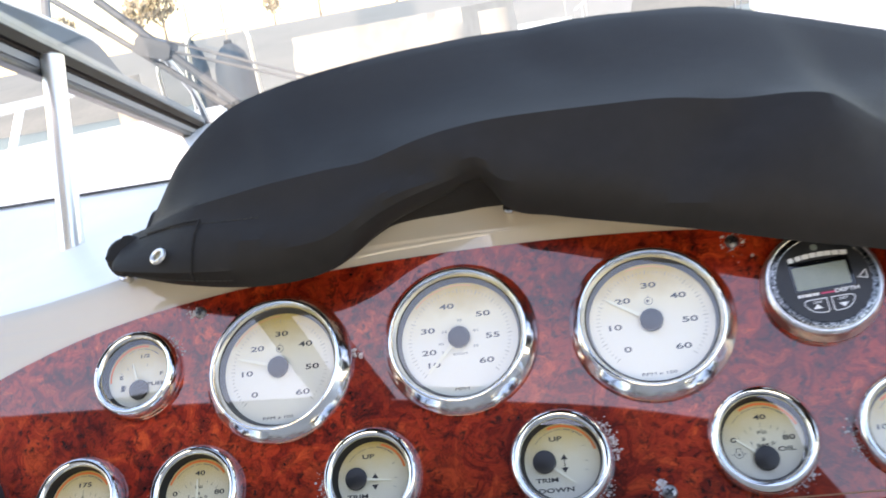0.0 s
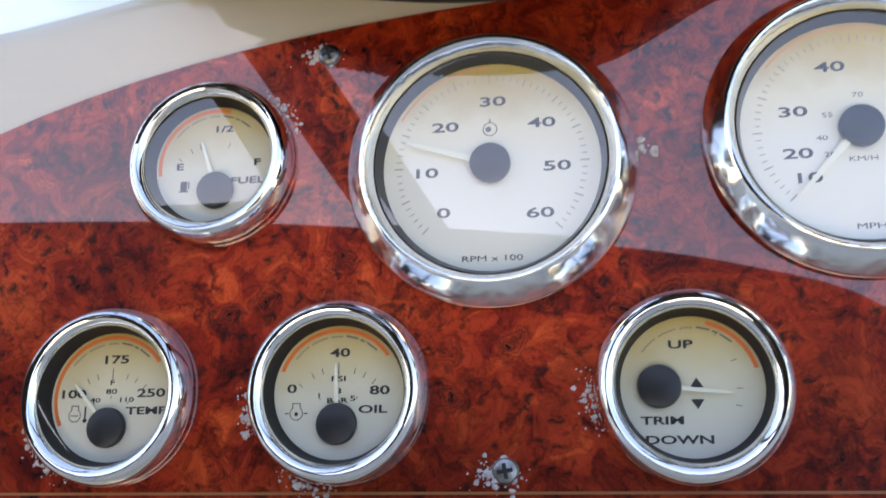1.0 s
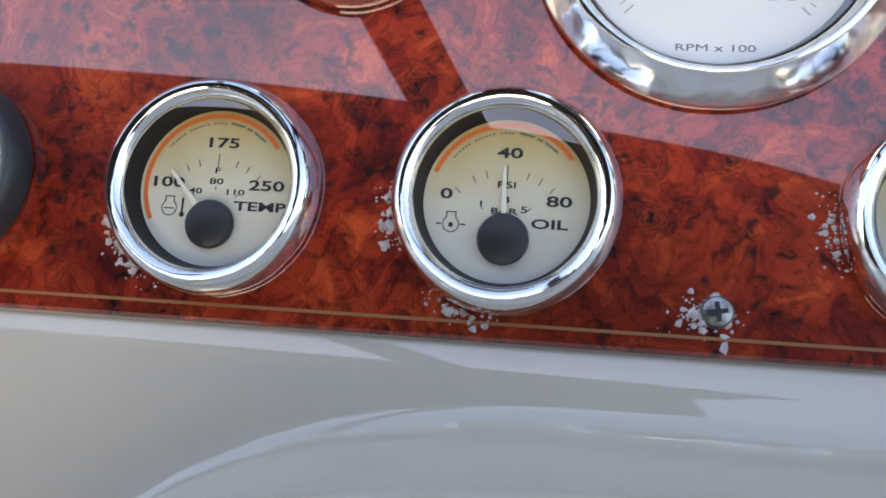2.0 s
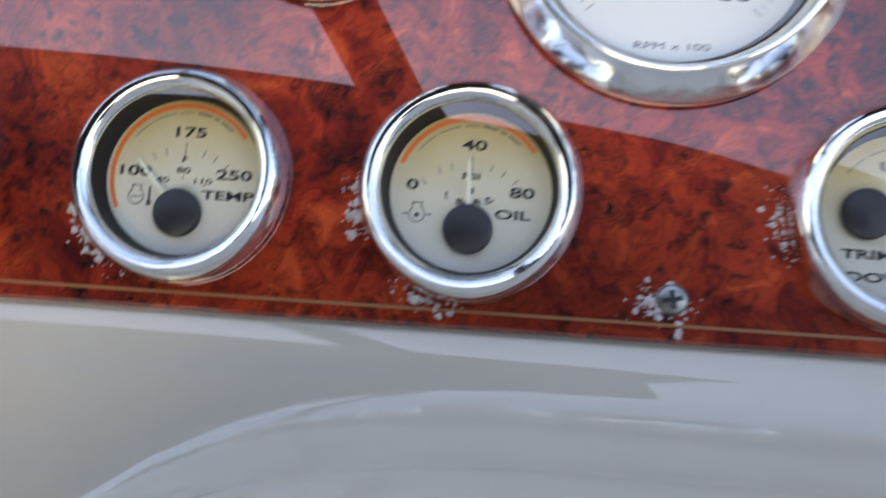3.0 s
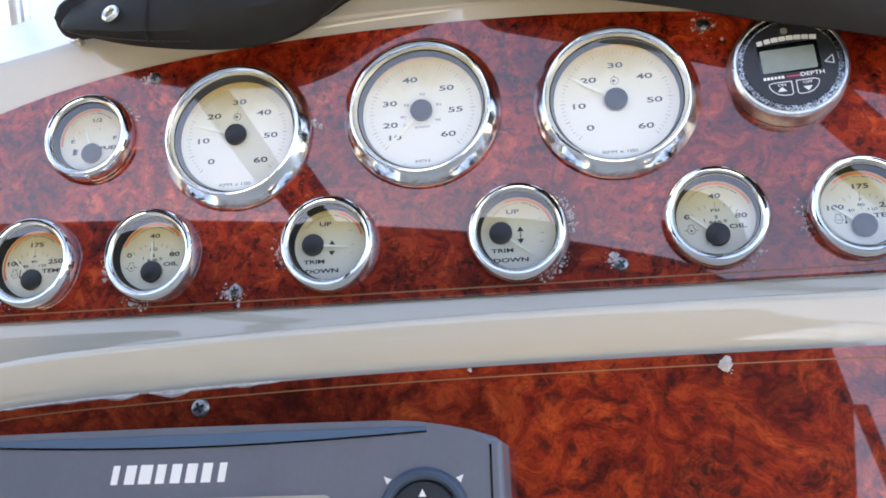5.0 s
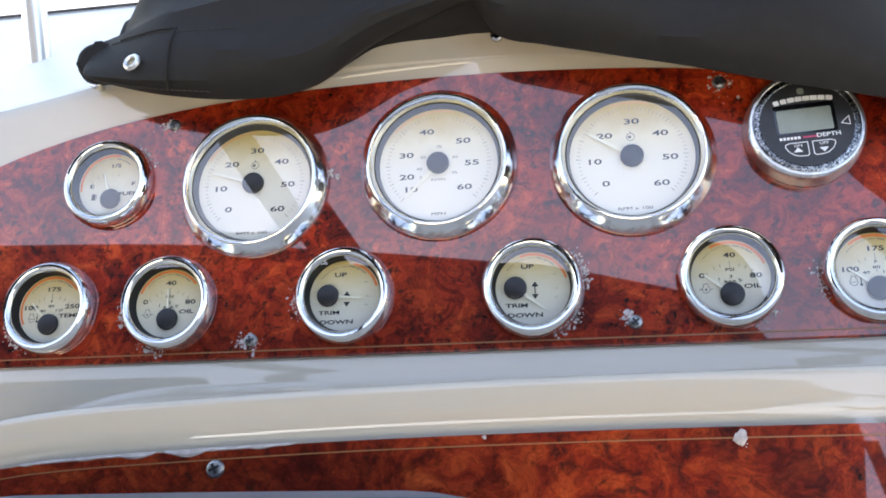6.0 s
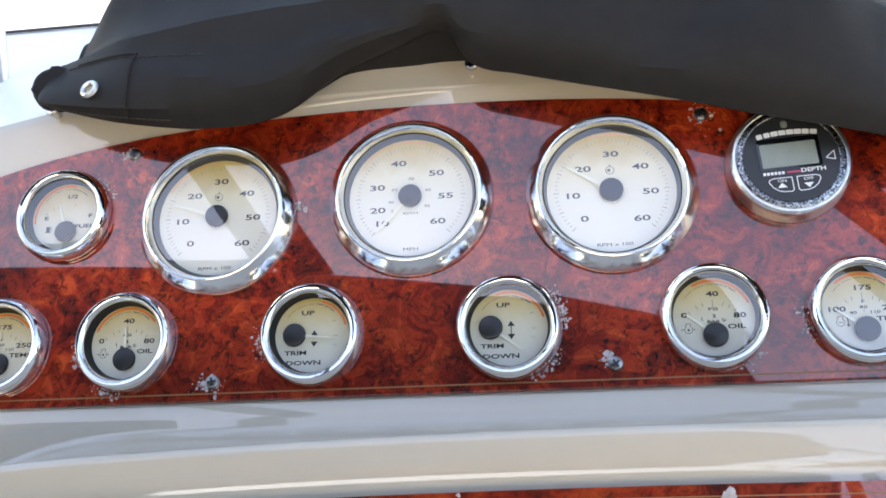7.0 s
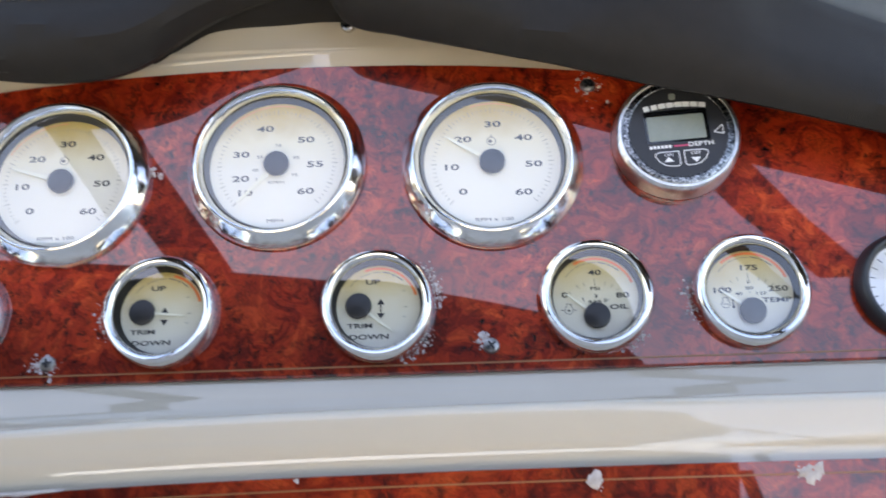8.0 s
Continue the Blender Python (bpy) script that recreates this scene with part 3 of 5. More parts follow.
def small_gauge(label, u, v, prints, hub, needle, length, marks=(), arc=(60, 200), icon=None, turn=0.0, tri=False, seat=1.5):
    h, dz = 0.0105, 0.0004
    g, dial, r_in = gauge_base(label, u, v, 0.0318, 0.0228, h, "small gauges", turn, dz)
    zt = dz + 0.00012
    for words, x, y, size in prints:
        lettering("numeral" if words[0].isdigit() else "caption", words, size, M_INK, dial, x, y, zt, 1.75, bold=0.00009 if size > 0.0024 else 0.00003)
    bm = bmesh.new()
    for x, y, ln, a in marks:
        bar(bm, x, y, ln, 0.0003, a, zt, zt + 0.00005)
    # maker's line under the arc, unreadable at this size
    for a, ln in ((76, 0.0044), (64.5, 0.0018), (53, 0.0046)):
        bar(bm, 0.0194 * math.cos(radians(a)), 0.0194 * math.sin(radians(a)), ln, 0.0006, radians(a - 90), zt, zt + 0.00004)
    for i in range(18):
        a = radians(142 - 3.2 * i)
        if i % 7 != 6:
            bar(bm, 0.0192 * math.cos(a), 0.0192 * math.sin(a), 0.0006, 0.0005, a + math.pi / 2, zt, zt + 0.00004)
    part("scale_ticks", bm, M_INK_GREY, dial, "fine printed scale ticks")
    part("colour_arc", arc_band(bmesh.new(), 0.0207, 0.0221, arc[0], arc[1], zt), M_ORANGE, dial, "orange rim arc")
    if icon:
        bm = bmesh.new()
        kind, x, y = icon
        if kind == "pump":
            slab(rounded(0.0026, 0.0036, 0.0003, x, y, 2), zt, zt + 0.00005, bm=bm)
            bar(bm, x, y - 0.0021, 0.0036, 0.0006, 0, zt, zt + 0.00005)
            bar(bm, x + 0.0020, y + 0.0003, 0.0028, 0.0004, math.pi / 2, zt, zt + 0.00005)
        else:
            arc_band(bm, 0.0021, 0.0024, 125, 415, zt, 20, x, y)
            for sx in (-1, 1):
                bar(bm, x + sx * 0.0013, y + 0.0026, 0.0016, 0.0003, math.pi / 2, zt, zt + 0.00005)
            bar(bm, x, y + 0.0034, 0.0030, 0.0003, 0, zt, zt + 0.00005)
            if kind == "oil":
                arc_band(bm, 0.0, 0.0007, 0, 360, zt, 10, x, y - 0.0002)
                for sx in (-1, 1):
                    bar(bm, x + sx * 0.0034, y, 0.0014, 0.0004, 0, zt, zt + 0.00005)
            else:
                bar(bm, x, y - 0.0001, 0.0032, 0.0003, 0, zt, zt + 0.00005)
                bar(bm, x + 0.0040, y + 0.0008, 0.0046, 0.0006, math.pi / 2, zt, zt + 0.00005)
                arc_band(bm, 0.0, 0.0008, 0, 360, zt, 10, x + 0.0040, y - 0.0018)
        part("symbol", bm, M_INK, dial, "small printed symbol")
    if tri:
        for y0, d in tri:
            bm = slab([(-0.0008, y0), (0.0036, y0), (0.0014, y0 + 0.0032 * d)], zt, zt + 0.00005)
            part("arrow", bm, M_INK, dial, "black printed arrow")
        if abs(tri[0][0] - tri[1][0]) > 0.0045:
            bm = bmesh.new()
            bar(bm, 0.0014, (tri[0][0] + tri[1][0]) / 2, abs(tri[0][0] - tri[1][0]) + 0.001, 0.0006, math.pi / 2, zt, zt + 0.00005)
            part("arrow_stem", bm, M_INK, dial)
    hub_and_needle(g, hub[0], hub[1], 0.0071, dz, 0.0037, radians(needle), length, 0.0008)
    lens(r_in - 0.0003, h * 0.71, g, seat)
    return g


TACH = [("0", -0.0170, -0.0174), ("10", -0.0238, -0.0022), ("20", -0.0163, 0.0150), ("30", 0.0010, 0.0240), ("40", 0.0186, 0.0148), ("50", 0.0235, -0.0018), ("60", 0.0171, -0.0188)]
MPH = [("10", -0.0185, -0.0170), ("20", -0.0208, -0.0082), ("30", -0.0212, 0.0070), ("40", -0.0075, 0.0228), ("50", 0.0165, 0.0150), ("55", 0.0222, -0.0007), ("60", 0.0170, -0.0172)]
KMH = [("20", -0.0105, -0.0090), ("40", -0.0125, -0.0030), ("55", -0.0100, 0.0052), ("70", 0.0004, 0.0120), ("85", 0.0112, 0.0040), ("95", 0.0105, -0.0068), ("KM/H", 0.0, -0.0110)]
big_gauge("large chrome tachometer with cream dial on burl panel", -0.1221, 0.0908, TACH, "RPM x 100", 163, 60)
big_gauge("large chrome speedometer with cream dial on burl panel", 0.0033, 0.0965, MPH, "MPH", 227, 60, inner=KMH, arc=(75, 140))
big_gauge("large chrome tachometer with needle near twenty", 0.1272, 0.0925, TACH, "RPM x 100", 148, 60, arc=(70, 108))

HUB_LOW = (0.0, -0.0110)


def fan(angles, r, ln, cx=0.0, cy=-0.0116):
    return [(cx + r * math.cos(radians(a)), cy + r * math.sin(radians(a)), ln, radians(a)) for a in angles]


TEMP = [("175", 0.0006, 0.0132, 0.0030), ("100", -0.0150, 0.0010, 0.0030), ("250", 0.0152, 0.0010, 0.0030), ("F", 0.0, 0.0050, 0.0017), ("80", 0.0, 0.0018, 0.0018),
        ("40", -0.0060, -0.0012, 0.0017), ("110", 0.0058, -0.0012, 0.0017), ("TEMP", 0.0138, -0.0052, 0.0027)]
OIL = [("40", 0.0004, 0.0134, 0.0030), ("0", -0.0166, 0.0012, 0.0030), ("80", 0.0146, 0.0002, 0.0030), ("PSI", 0.0, 0.0044, 0.0019), ("1", -0.0068, -0.0012, 0.0017),
       ("3", 0.0002, 0.0002, 0.0019), ("5", 0.0052, -0.0024, 0.0019), ("BAR", -0.0004, -0.0030, 0.0017), ("OIL", 0.0122, -0.0062, 0.0027)]
MARKS = fan((134, 118, 107, 73, 62, 50), 0.0195, 0.0022) + fan((90,), 0.0195, 0.0045) + fan((125, 90, 55), 0.0115, 0.0012)
small_gauge("small chrome water temperature gauge with cream dial", -0.2602, 0.0112, TEMP, HUB_LOW, 131, 0.0205, MARKS, (35, 208), ("temp", -0.0135, -0.0065))
small_gauge("small chrome oil pressure gauge with needle upright", -0.1762, 0.0114, OIL, HUB_LOW, 92, 0.0205, MARKS, (35, 160), ("oil", -0.0148, -0.0072))
small_gauge("small chrome oil pressure gauge with needle at zero", 0.1799, 0.0116, OIL, HUB_LOW, 142, 0.0205, MARKS, (20, 120), ("oil", -0.0148, -0.0072), seat=4.5)
small_gauge("small chrome water temperature gauge beside the oil gauge", 0.2625, 0.0115, TEMP, HUB_LOW, 143, 0.0205, MARKS, (20, 130), ("temp", -0.0135, -0.0065), seat=-1.5)
FUEL = [("1/2", 0.0030, 0.0138, 0.0026), ("E", -0.0135, -0.0006, 0.0026), ("F", 0.0170, -0.0002, 0.0026), ("FUEL", 0.0135, -0.0072, 0.0026)]
small_gauge("small chrome fuel gauge with needle near half", -0.2268, 0.0976, FUEL, (0.0018, -0.0110), 108, 0.0205, MARKS[:4], (75, 190), ("pump", -0.0115, -0.0082), seat=-1.5)
TRIM = [("UP", -0.0030, 0.0136, 0.0028), ("TRIM", -0.0100, -0.0110, 0.0026), ("DOWN", -0.0050, -0.0172, 0.0027)]
TM = fan((18, -2, -14, 40), 0.0265, 0.0020, -0.0116, 0.0)
small_gauge("small chrome trim gauge with needle level", -0.0576, 0.0110, TRIM, (-0.0106, 0.0), -6, 0.0235, TM, (15, 75), None, tri=[(-0.0004, 1), (-0.0042, -1)])
small_gauge("small chrome trim gauge with needle pointing down", 0.0618, 0.0104, TRIM, (-0.0106, 0.0), -38, 0.0235, TM, (15, 110), None, tri=[(0.0008, 1), (-0.0040, -1)], seat=1.5)


def side_gauge(u, v, turn):
    """Small gauge with a black bezel and white face at each end of the panel."""
    g = thing("gauge", HELM @ pose(u, v, 0.0031, 0, 0, turn), "small white-faced gauge with black plastic bezel", "gauge", "black gauges")
    chrome_bezel(0.0300, 0.0238, 0.010, g, M_BLACK)
    dial = part("dial", lathe([(0, 0.002), (0.0236, 0.002), (0.0236, 0.001)], 48), M_WHITE, g, "white dial card")
    bm = bmesh.new()
    for i in range(19):
        a = radians(225 - 15 * i)
        bar(bm, 0.0205 * math.cos(a), 0.0205 * math.sin(a), 0.003, 0.0005, a, 0.00212, 0.00217)
    part("scale_ticks", bm, M_INK, dial, "black scale ticks")
    lens(0.0238, 0.004, g)


side_gauge(-0.3480, 0.0120, 0)
side_gauge(0.3475, 0.0110, 0)

# ---- depth sounder display ----
depth = thing("depth_display", HELM @ pose(0.2312, 0.1013, 0.0031, 0, 0, 3), "round black depth display with pitted chrome rim", "gauge")
part("rim", lathe([(0.0352, 0), (0.0357, 0.0006), (0.0357, 0.0025), (0.0352, 0.0080), (0.0346, 0.0112), (0.0340, 0.0128), (0.0330, 0.0138), (0.0318, 0.0139), (0.0310, 0.0134)], 72), M_WORN_CHROME, depth, "thick chrome rim")
part("worn_ring", lathe([(0.0319, 0.0132), (0.0310, 0.0137), (0.0298, 0.0140), (0.0280, 0.0142), (0.0274, 0.0139)], 72), M_PITTED, depth, "pitted peeling chrome edge")
face = part("face", lathe([(0, 0.0138), (0.0278, 0.0138), (0.0278, 0.0130)], 56), M_BLACK, depth, "black face plate")
zf = 0.0139
part("screen", slab(rounded(0.0318, 0.0150, 0.001, -0.0009, 0.0025), zf, zf + 0.0002), M_LCD, face, "grey green liquid crystal display")
# Dark border, deeper at its top to stand for the inset screen's shadow.
bm = slab(rounded(0.0355, 0.0195, 0.0014, -0.0005, 0.0035), zf - 0.0001, zf + 0.0001)
part("shaded_screen_border", bm, M_SCREEN, face)
for i, wd in enumerate((0.0034, 0.0036, 0.0042, 0.0040, 0.0042, 0.0042, 0.0040, 0.0040)):   # maker's name as plain bars on an arc
    x = -0.0158 + 0.00445 * i
    tip = Matrix.Translation((x, 0.0166 - 5.5 * x * x, 0)) @ pose(0, 0, 0, 0, 0, -math.degrees(math.atan(11.0 * x)))
    part("name_bar", slab(rounded(wd, 0.0031, 0.0005, 0, 0, 2), zf, zf + 0.0001), M_WHITE, face, "pale printed bar", tip)
part("maker_mark", slab(rounded(0.0040, 0.0042, 0.0014, -0.0005, 0.0216, 3), zf, zf + 0.0001), M_LCD, face, "pale printed mark")
bm = bmesh.new()
for i in range(6):
    slab(rounded(0.0016, 0.0018, 0.0003, -0.0165 + 0.0021 * i, -0.0086, 2), zf, zf + 0.0001, bm=bm)
part("name_bar", bm, M_WHITE, face)
bm = bmesh.new()
bar(bm, 0.0005, -0.0086, 0.0085, 0.0010, 0, zf, zf + 0.0001)
part("magenta_line", bm, M_PINK, face, "magenta printed line")
lettering("caption", "DEPTH", 0.0025, M_WHITE, face, 0.0112, -0.0084, zf + 0.0001, 1.35, bold=0.00005)
for sx in (-1, 1):
    ring = [(sx * 0.0014, -0.0118), (sx * 0.0120, -0.0118), (sx * 0.0142, -0.0126), (sx * 0.0145, -0.0142), (sx * 0.0128, -0.0172), (sx * 0.0098, -0.0196), (sx * 0.0070, -0.0204), (sx * 0.0026, -0.0206), (sx * 0.0014, -0.0196)]
    bm = bmesh.new()                               # keys follow the round of the face
    for p, q in zip(ring, ring[1:] + ring[:1]):
        bar(bm, (p[0] + q[0]) / 2 - 0.0003, (p[1] + q[1]) / 2, math.hypot(q[0] - p[0], q[1] - p[1]) + 0.0004, 0.0005, math.atan2(q[1] - p[1], q[0] - p[0]), zf, zf + 0.0001)
    part("button_outline", bm, M_WHITE, face, "thin white key outline")
    d = 1 if sx < 0 else -1
    bm = slab([(sx * 0.0075 - 0.0030, -0.0170 - d * 0.0008), (sx * 0.0075 + 0.0024, -0.0170 - d * 0.0008), (sx * 0.0075 - 0.0003, -0.0170 + d * 0.0022)], zf, zf + 0.0001)
    part("arrow", bm, M_WHITE, face, "white printed arrow")
    lettering("key_caption", "ON" if sx < 0 else "OFF", 0.0018, M_WHITE, face, sx * 0.0075, -0.0137, zf + 0.0001, 1.3)
bm = bmesh.new()
for p, q in (((0.0195, -0.002), (0.0245, 0.002)), ((0.0245, 0.002), (0.0245, -0.0035)), ((0.0245, -0.0035), (0.0195, -0.002))):
    bar(bm, (p[0] + q[0]) / 2, (p[1] + q[1]) / 2, math.hypot(q[0] - p[0], q[1] - p[1]), 0.0005, math.atan2(q[1] - p[1], q[0] - p[0]), zf, zf + 0.0001)
part("triangle_mark", bm, M_WHITE, face)

# ---- screws and sealant on the panels ----
for u, v, a in ((-0.1832, 0.1392, 20), (0.1850, 0.1398, 50), (-0.119, -0.0155, 10), (0.1225, -0.0135, 35)):
    screw_head(u, v, 0.003, a)
screw_head(-0.0838, -0.1035, 0.1305, 25)


def sealant(u, v, w, spread, count, seed, size=0.0012, stretch=(1.0, 1.0), material=None):
    """Crumbs and smears of old sealant."""
    rnd = random.Random(seed)
    bm = bmesh.new()
    for _ in range(int(count * 1.7)):
        a, d = rnd.uniform(0, 6.283), abs(rnd.gauss(0, 0.42)) * spread
        r = size * 0.8 * (0.2 + 1.2 * rnd.random() ** 4)
        cx, cy = d * math.cos(a) * stretch[0], d * math.sin(a) * stretch[1]
        k = rnd.randint(5, 8)
        ring = [bm.verts.new((cx + r * rnd.uniform(0.5, 1.3) * math.cos(6.283 * i / k), cy + r * rnd.uniform(0.5, 1.3) * math.sin(6.283 * i / k), 0)) for i in range(k)]
        tip = bm.verts.new((cx + r * rnd.uniform(-0.3, 0.3), cy + r * rnd.uniform(-0.3, 0.3), r * rnd.uniform(0.25, 0.6)))
        for i in range(k):
            bm.faces.new((ring[i], ring[(i + 1) % k], tip))
    ob = part("sealant_residue", bm, material or M_SEAL, None, m=HELM @ pose(u, v, w), sharp=180)
    tagged(ob, "crumbs of dried whitish sealant on the burl panel", "sealant", "sealant crumbs", "stuff")


sealant(-0.1870, 0.1398, 0.0031, 0.009, 60, 1, 0.0016, (1.3, 0.6))
sealant(0.185, 0.1400, 0.0031, 0.011, 60, 2, 0.0015)
sealant(-0.1225, -0.0170, 0.0031, 0.010, 90, 3, 0.0017, (1.3, 0.7))
sealant(0.1195, -0.0095, 0.0031, 0.007, 30, 4, 0.0019)


def bezel_crust(u, v, R, a0, a1, count, seed, size=0.0009):
    """Sealant squeezed out along part of a bezel's rim."""
    rnd = random.Random(seed)
    bm = bmesh.new()
    for _ in range(count):
        a = radians(a0 + (a1 - a0) * (rnd.random() + rnd.random()) / 2)
        d = R + 0.0004 + abs(rnd.gauss(0, 0.0022))
        r = size * (0.25 + 1.1 * rnd.random() ** 3)
        cx, cy, k = d * math.cos(a), d * math.sin(a), rnd.randint(6, 9)
        ring = [bm.verts.new((cx + r * rnd.uniform(0.6, 1.4) * math.cos(6.283 * i / k), cy + r * rnd.uniform(0.6, 1.4) * math.sin(6.283 * i / k), 0)) for i in range(k)]
        inner = [bm.verts.new((cx + (p.co.x - cx) * 0.55, cy + (p.co.y - cy) * 0.55, r * rnd.uniform(0.35, 0.55))) for p in ring]
        for i in range(k):
            bm.faces.new((ring[i], ring[(i + 1) % k], inner[(i + 1) % k], inner[i]))
        bm.faces.new(inner)
    ob = part("sealant_residue", bm, M_SEAL, None, m=HELM @ pose(u, v, 0.0031), sharp=180)
    tagged(ob, "dried sealant bubbles along a chrome gauge rim", "sealant", "sealant crumbs", "stuff")


bezel_crust(-0.1221, 0.0908, 0.0520, -2, 12, 12, 5, 0.0014)
bezel_crust(0.0618, 0.0104, 0.0318, -8, 48, 95, 6)
bezel_crust(0.0618, 0.0104, 0.0318, -75, -20, 60, 7)
bezel_crust(-0.0576, 0.0110, 0.0318, 165, 208, 60, 8, 0.0008)
bezel_crust(-0.1762, 0.0114, 0.0318, 170, 215, 55, 9)
bezel_crust(-0.1762, 0.0114, 0.0318, 225, 275, 40, 10)
bezel_crust(-0.2602, 0.0112, 0.0318, 190, 245, 75, 11, 0.0009)
bezel_crust(-0.2268, 0.0976, 0.0318, 10, 60, 40, 12)
bezel_crust(0.2625, 0.0115, 0.0318, 165, 215, 45, 13)
bezel_crust(0.1799, 0.0116, 0.0318, -70, -35, 24, 17)
sealant(0.1580, -0.0945, 0.1306, 0.0034, 22, 14, 0.0026, (0.7, 1.2), M_CAULK)
sealant(0.2370, -0.0934, 0.1306, 0.0045, 26, 15, 0.0026, (1.2, 0.8), M_CAULK)
sealant(0.0450, -0.0915, 0.1306, 0.002, 5, 16, 0.0016, material=M_CAULK)


def caulk_line(keys, w, seed):
    """A smear of clear-white caulk along the top of the lower panel."""
    rnd = random.Random(seed)
    cols = []
    n = 40
    for i in range(n + 1):
        u = keys[0] + (keys[1] - keys[0]) * i / n
        d = (0.0007 + 0.0085 * max(0, noise.noise((u * 45, seed, 0)))) * math.sin(math.pi * i / n) ** 0.5
        v = low_top(u)
        cols.append([(u, v + 0.0012, w - 0.003), (u, v + 0.0006, w + 0.0003), (u, v - d * 0.6, w + 0.0006), (u, v - d - 0.0002, w - 0.0002)])
    ob = part("caulk", grid(cols), M_CAULK, None, m=HELM)
    tagged(ob, "uneven whitish caulk smear along the lower burl panel", "caulk", kind="stuff")


caulk_line((-0.185, -0.115), 0.1306, 3)
caulk_line((-0.110, -0.045), 0.1306, 8)

# ---- chart plotter ----
CW = 0.1305
plotter = thing("chart_plotter", HELM @ pose(-0.073, -0.190, CW), "blue-grey flush marine chart plotter with dark screen", "chart plotter")
half = 0.1385
right = 0.1340
top_edge = [(right, 0.0640), (right - 0.003, 0.0662), (right - 0.012, 0.0690), (right - 0.022, 0.0712), (right - 0.034, 0.0732)] + [(0.088 - 0.176 * i / 12, 0.0741 + 0.0004 * math.sin(math.pi * i / 12)) for i in range(13)] + [(-half + 0.036, 0.0735), (-half + 0.018, 0.0695), (-half + 0.004, 0.0665), (-half, 0.0640)]
body = part("housing", slab(top_edge + [(-half - 0.001, -0.075), (-half + 0.01, -0.086), (right - 0.01, -0.086), (right + 0.003, -0.075)], 0.0, 0.034, 0.003, 4), M_HOUSING, plotter, sharp=14)
inlay = [(0.103 - 0.206 * i / 24, 0.0712) for i in range(25)] + [(-0.103 + 0.206 * i / 24, 0.0690 - 0.0030 * math.sin(math.pi * i / 24)) for i in range(25)]
part("top_inlay", slab(inlay, 0.0335, 0.0344, 0.0), M_HOUSING_TOP, plotter, "glossy inlay strip with the sky's blue painted in")
bm = bmesh.new()
for i in range(24):
    x0, x1 = -0.103 + 0.206 * i / 24, -0.103 + 0.206 * (i + 1) / 24
    y0, y1 = 0.0690 - 0.0031 * math.sin(math.pi * i / 24), 0.0690 - 0.0031 * math.sin(math.pi * (i + 1) / 24)
    bar(bm, (x0 + x1) / 2, (y0 + y1) / 2, math.hypot(x1 - x0, y1 - y0) + 0.0002, 0.0008, math.atan2(y1 - y0, x1 - x0), 0.0338, 0.0345)
part("groove", bm, M_SCREEN, plotter, "dark groove line")
part("screen_frame", slab(rounded(0.188, 0.115, 0.004, -0.0307, -0.0127), 0.0335, 0.0348, 0.0006), M_SCREEN_EDGE, plotter, "pale brown screen edge")
part("screen", slab(rounded(0.182, 0.104, 0.002, -0.0309, -0.0135), 0.0338, 0.0352), M_SCREEN, plotter, "black glossy screen")
for i, wd in enumerate((0.0036, 0.0052, 0.0062, 0.0046, 0.0050, 0.0052, 0.0048, 0.0038)):   # maker's name as plain slanted bars
    x = -0.0335 + 0.0069 * i
    bm = slab([(x - wd / 2, 0.0512), (x + wd / 2 - 0.0006, 0.0512), (x + wd / 2 + 0.0006, 0.0592), (x - wd / 2 + 0.0012, 0.0592)], 0.0338, 0.0343)
    part("name_bar", bm, M_WHITE, plotter, "white printed bar")
PX, PY = 0.1015, 0.0354
key_ring = part("key_ring", lathe([(0.0142, 0.0346), (0.0148, 0.0362), (0.0158, 0.0372), (0.0172, 0.0372), (0.0184, 0.0360), (0.0192, 0.0336)], 56, Matrix.Translation((PX, PY, 0))), M_KEY_RING, plotter, "glossy blue-grey ring round the cursor pad")
pad = part("key_pad", lathe([(0.0, 0.0372), (0.0118, 0.0370), (0.0132, 0.0364), (0.0138, 0.0352), (0.0142, 0.0340)], 48, Matrix.Translation((PX, PY, 0))), M_PAD, plotter, "round black cursor pad")
for k in range(4):
    a = math.pi / 2 * k
    x, y = PX + 0.0086 * math.cos(a), PY + 0.0086 * math.sin(a)
    bm = slab([(x + 0.0019 * math.cos(a + t), y + 0.0019 * math.sin(a + t)) for t in (0, 2.2, -2.2)], 0.0371, 0.0375)
    part("arrow", bm, M_WHITE, pad, "white arrow")
for sx in (-1, 1):
    x, y = PX + sx * 0.0152, PY + 0.0146
    a = math.atan2(1, sx)
    part("corner_arrow", slab([(x + 0.0019 * math.cos(a + t), y + 0.0019 * math.sin(a + t)) for t in (0, 2.3, -2.3)], 0.0338, 0.0343), M_WHITE, plotter, "white arrow")
bm = tube([(right - 0.0046, 0.0630 - 0.145 * i / 8, 0.0340) for i in range(9)], 0.0005, 6)
part("side_groove", bm, M_SCREEN, plotter, "dark groove along the side cap")


